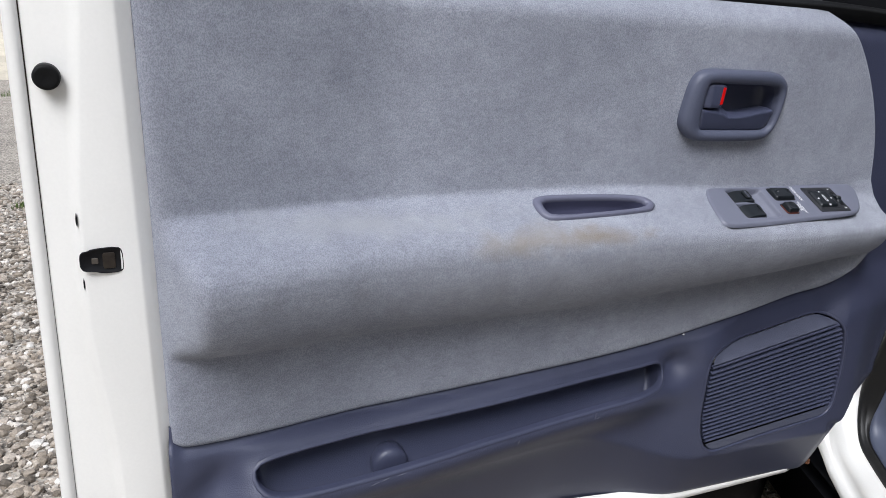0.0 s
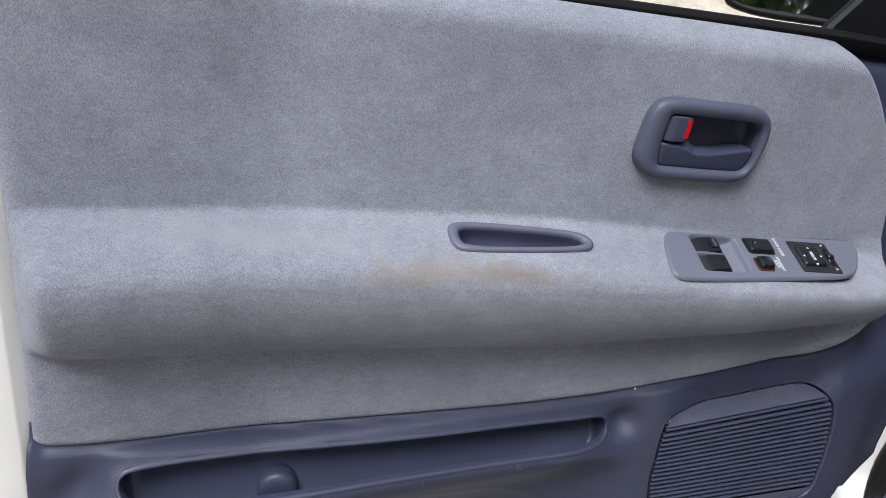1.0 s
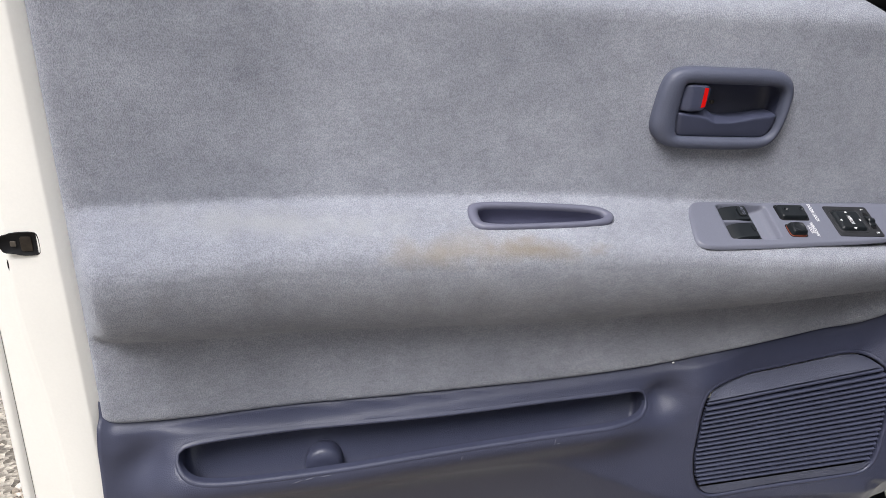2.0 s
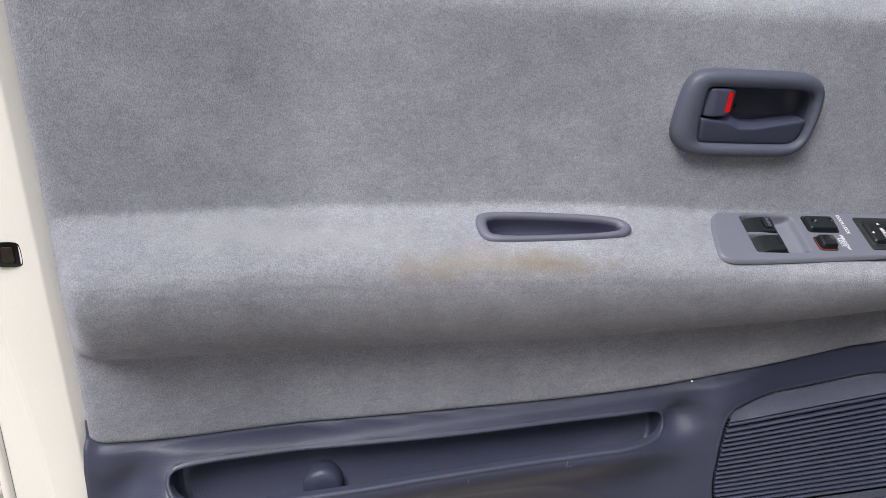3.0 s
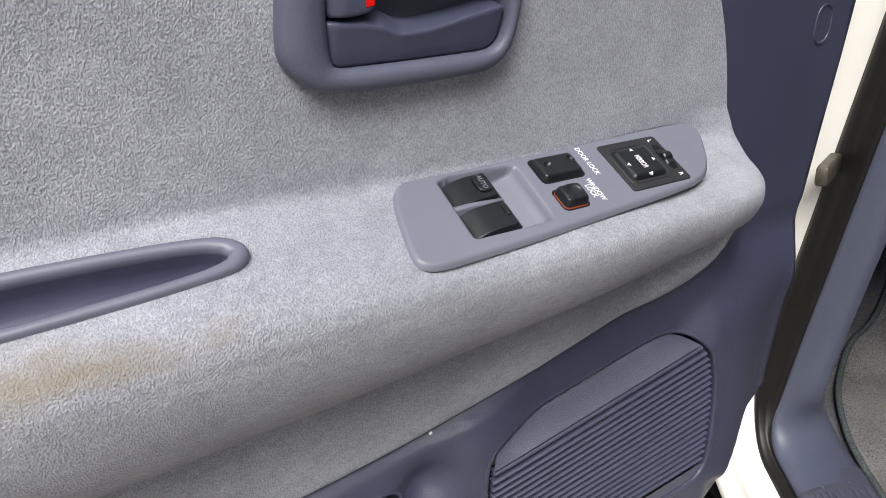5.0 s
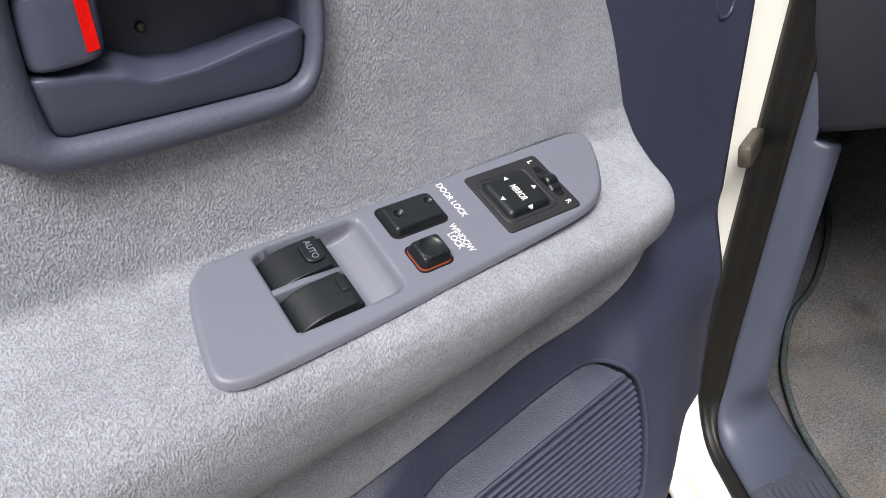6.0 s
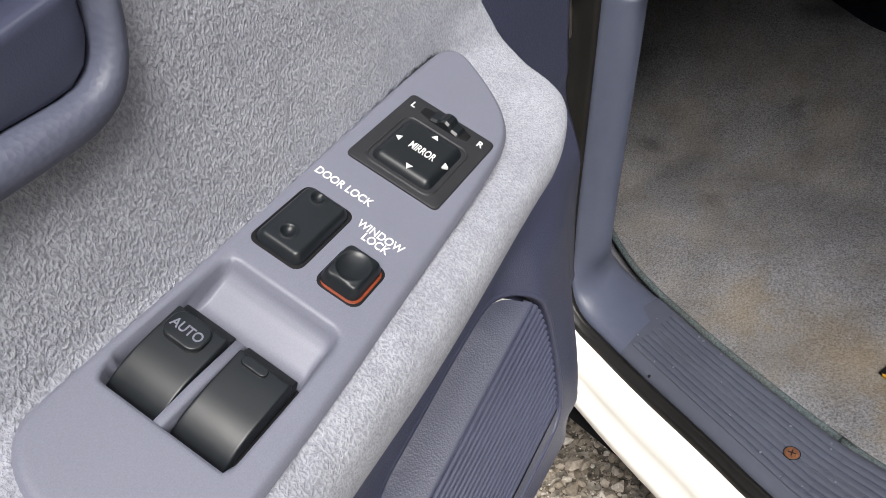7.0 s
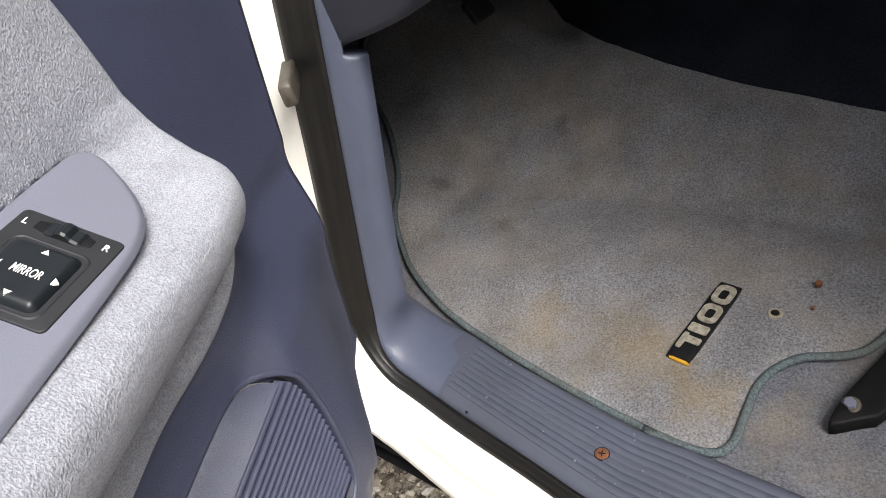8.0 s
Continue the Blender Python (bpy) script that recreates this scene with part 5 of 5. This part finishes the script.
def mat_place(p, dk, dh):
    z = floor_z(p[:, 0], p[:, 1]) + 0.012
    z = z + 0.003 * np.array([noise.noise((a * 9, b * 9, 0.3)) for a, b in p])
    return np.column_stack([p, z])


v, f = cut_sheet(MAT_OUT, [], 0.012, mat_place)
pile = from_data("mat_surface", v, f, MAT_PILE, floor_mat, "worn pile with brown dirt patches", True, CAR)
backed(pile, 0.008)
path = np.array([(*p, float(floor_z(p[0], p[1])) + 0.012) for p in np.vstack([MAT_OUT, MAT_OUT[:2]])])
v, f = tube(path, 0.0057, 8)
from_data("binding", v, f, BINDING, floor_mat, "teal-grey bound edge", True, CAR)
# worn badge: plain shapes on a dark strip
BD = CAR @ frame_of((0.263, -0.302, float(floor_z(0.263, -0.302)) + 0.0125), (0.152, -0.018, 0.010), (0.018, 0.152, 0))
v, f = cushion(star(box_outline(-0.079, 0.078, -0.0170, 0.0170, 0.002), 64), 0.003, 0.001, -0.002)
badge = from_data("badge", v, f, DARK, floor_mat, "worn dark badge strip with cream shapes", True, BD)
for u0, u1, v0, v1, r in ((0.036, 0.073, -0.014, 0.014, 0.010), (-0.004, 0.032, -0.014, 0.014, 0.010)):
    o, i_ = box_outline(u0, u1, v0, v1, r, 5), box_outline(u0 + 0.009, u1 - 0.009, v0 + 0.008, v1 - 0.008, 0.0045, 5)
    v, f = loft([lift(o, 0.001), lift(o, 0.0045), lift(i_, 0.0045), lift(i_, 0.001)], False, False)
    from_data("badge_shape", v, f, CREAM, badge, "", False, BD)
for u0, u1, v0, v1 in ((-0.026, -0.010, -0.014, 0.014), (-0.046, -0.034, -0.014, 0.008), (-0.060, -0.030, 0.006, 0.014)):
    v, f = cushion(star(box_outline(u0, u1, v0, v1, 0.002), 32, ((u0 + u1) / 2, (v0 + v1) / 2)), 0.0045, 0.0008, 0.001)
    from_data("badge_shape", v, f, CREAM, badge, "", False, BD)
v, f = cushion(star(box_outline(-0.081, -0.0765, -0.0185, 0.0120, 0.001), 32, (-0.0785, -0.003)), 0.0036, 0.0006, 0.0)
from_data("badge_end", v, f, YELLOW, badge, "", False, BD)
GR = CAR @ Matrix.Translation((0.310, -0.380, float(floor_z(0.310, -0.380)) + 0.0125))
o = box_outline(-0.010, 0.010, -0.010, 0.010, 0.0098, 6)
v, f = loft([lift(o, 0.0), lift(o, 0.002), lift(shrink(o, 0.002), 0.003), lift(shrink(o, 0.005), 0.002), lift(shrink(o, 0.0055), -0.003)], False, True)
from_data("grommet", v, f, EYELET, floor_mat, "tan eyelet with a dark hole", True, GR)
v, f = cushion(o * 0.55, 0.0030, 0.0004, -0.002, 0.001)
from_data("eyelet_hole", v, f, DARK, floor_mat, "", True, GR)
for i_, fw, r, mt, lab in ((0.382, -0.415, 0.0055, RUST, "small rusty brown flake on the floor mat"), (0.335, -0.421, 0.0024, RUST, "small dark brown crumb on the floor mat")):
    q = CAR @ Matrix.Translation((i_, fw, float(floor_z(i_, fw)) + 0.0165))
    v, f = cushion(star(box_outline(-r, r, -r * 0.8, r * 0.8, r * 0.5, 2), 12), r * 0.7, r * 0.3, -0.002)
    tagged(from_data("crumb", v, f, mt, None, "", True, q), lab, "crumb", "crumbs on the mat")

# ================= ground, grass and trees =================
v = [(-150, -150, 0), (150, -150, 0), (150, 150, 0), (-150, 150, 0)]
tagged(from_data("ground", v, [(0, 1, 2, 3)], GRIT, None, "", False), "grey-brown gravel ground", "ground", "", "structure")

# pale bank at the far side of the yard
bank_rows = []
for k in range(16):
    t_ = k / 15
    bank_rows.append([(x, 24 + 16 * t_ + 1.5 * noise.noise((x * 0.1, t_ * 3, 0.7)), -0.05 + 9.0 * float(smooth01(0, 1, t_)) * (1 + 0.25 * noise.noise((x * 0.07, 0.2, 0.4))) + 0.4 * noise.noise((x * 0.5, t_ * 9, 0.1)) * t_)
                      for x in np.linspace(-40, 60, 60)])
v, f = loft(bank_rows, False, False, False)
tagged(from_data("far_bank", v, f, SAND, None, "", True), "pale sandy earth bank beyond the gravel yard", "bank", "", "structure")

ICO = bmesh.new()
bmesh.ops.create_icosphere(ICO, subdivisions=1, radius=1.0)
ICO_V = np.array([tuple(q.co) for q in ICO.verts])
ICO_F = np.array([[q.index for q in fc.verts] for fc in ICO.faces])
ICO.free()


def scatter_stones(name, spots, seed, label):
    """spots: rows of (x, y, size)."""
    r = np.random.RandomState(seed)
    vs, fs = [], []
    for k, (x, y, s) in enumerate(spots):
        a = r.uniform(0, 6.28)
        sc = s * r.uniform(0.6, 1.2, 3) * (1, 1, 0.7)
        p = ICO_V * r.uniform(0.75, 1.2, (len(ICO_V), 1)) * sc
        c_, s_ = math.cos(a), math.sin(a)
        p = np.column_stack([p[:, 0] * c_ - p[:, 1] * s_ + x, p[:, 0] * s_ + p[:, 1] * c_ + y, p[:, 2] + s * 0.25])
        vs.append(p)
        fs.append(ICO_F + k * len(ICO_V))
    return tagged(from_data(name, np.concatenate(vs), np.concatenate(fs), STONE, None, "", False), label, "gravel", "", "stuff")


r = np.random.RandomState(3)
spots = []
for _ in range(14000):
    spots.append((r.uniform(1.0, 1.9), r.uniform(0.75, 1.75), 0.0025 + 0.015 * r.rand() ** 7))
for _ in range(2500):
    spots.append((r.uniform(0.8, 2.6), r.uniform(1.6, 2.8), 0.006 + 0.018 * r.rand() ** 3))
for _ in range(17000):
    y = 1.0 + 6.0 * r.rand() ** 1.3
    spots.append((-0.05 - y * r.uniform(0.08, 0.32), y, 0.004 + 0.020 * r.rand() ** 4))
scatter_stones("gravel", np.array(spots), 4, "loose grey and tan gravel stones on the ground")


def grass_tuft(x, y, n_, h, seed):
    r = np.random.RandomState(seed)
    vs, fs = [], []
    for k in range(n_):
        a, lean, hh = r.uniform(0, 6.28), r.uniform(0.1, 0.6), h * r.uniform(0.5, 1.0)
        bx, by = x + r.normal(0, h * 0.8), y + r.normal(0, h * 0.8)
        d, s = np.array([math.cos(a), math.sin(a)]), np.array([-math.sin(a), math.cos(a)]) * 0.006
        for t in (0, 0.5, 1.0):
            c_ = np.array([bx, by]) + d * lean * hh * t * t
            wv = s * (1 - t * 0.95)
            vs += [(*(c_ - wv), hh * t), (*(c_ + wv), hh * t)]
        b = 6 * k
        fs += [(b, b + 1, b + 3, b + 2), (b + 2, b + 3, b + 5, b + 4)]
    return tagged(from_data("grass_tuft", np.array(vs), fs, GRASS, None, "", True), "small green grass tuft growing in the gravel", "grass", "", "stuff")


grass_tuft(-3.3, 17.7, 260, 0.16, 1)
grass_tuft(-1.12, 6.0, 60, 0.05, 2)


def tree(x, y, h, seed):
    r = np.random.RandomState(seed)
    t = thing("tree", (x, y, 0), "leafy green broadleaf tree beyond the gravel yard, some added to block low sky", "tree", "trees round the yard")
    v, f = tube([(x, y, 0), (x + 0.1, y, h * 0.3), (x - 0.05, y + 0.1, h * 0.6), (x, y, h * 0.9)], [0.24, 0.18, 0.12, 0.03], 10)
    from_data("trunk", v, f, BARK, t)
    for k in range(5):
        a, z0 = r.uniform(0, 6.28), h * r.uniform(0.3, 0.6)
        e = np.array([x + math.cos(a) * h * 0.25, y + math.sin(a) * h * 0.25, z0 + h * 0.2])
        v, f = tube([(x, y, z0), (np.array([x, y, z0]) + e) / 2 + [0, 0, 0.1], e], [0.08, 0.05, 0.02], 6)
        from_data("limb", v, f, BARK, t)
    clumps = [(r.normal(0, 0.17 * h), r.normal(0, 0.17 * h), h * r.uniform(0.28, 0.98)) for _ in range(34)]
    vs, fs = [], []
    for k in range(8000):
        c_ = np.array(clumps[r.randint(len(clumps))]) + r.normal(0, 0.055 * h, 3)
        u = r.normal(0, 1, 3)
        u /= np.linalg.norm(u)
        w_ = np.cross(u, r.normal(0, 1, 3))
        w_ /= np.linalg.norm(w_)
        s = 0.16 * r.uniform(0.6, 1.3)
        c_ = c_ + [x, y, 0]
        vs += [c_ - u * s, c_ + w_ * s * 0.45, c_ + u * s, c_ - w_ * s * 0.45]
        fs.append((4 * k, 4 * k + 1, 4 * k + 2, 4 * k + 3))
    from_data("crown", np.array(vs), fs, LEAF, t, "", False)


# last three trees are unseen, added to block low sky light into the footwell
for x, y, h, s in ((-7.6, -9.2, 7.5, 1), (-10.4, -8.6, 8.5, 2), (-5.4, -12.0, 8.0, 3), (-8.6, -13.0, 9.0, 4), (-11.0, -3.5, 8.5, 5), (-13.5, -1.0, 9.5, 8), (-0.5, -13.0, 8.5, 9)):
    tree(x, y, h, s)
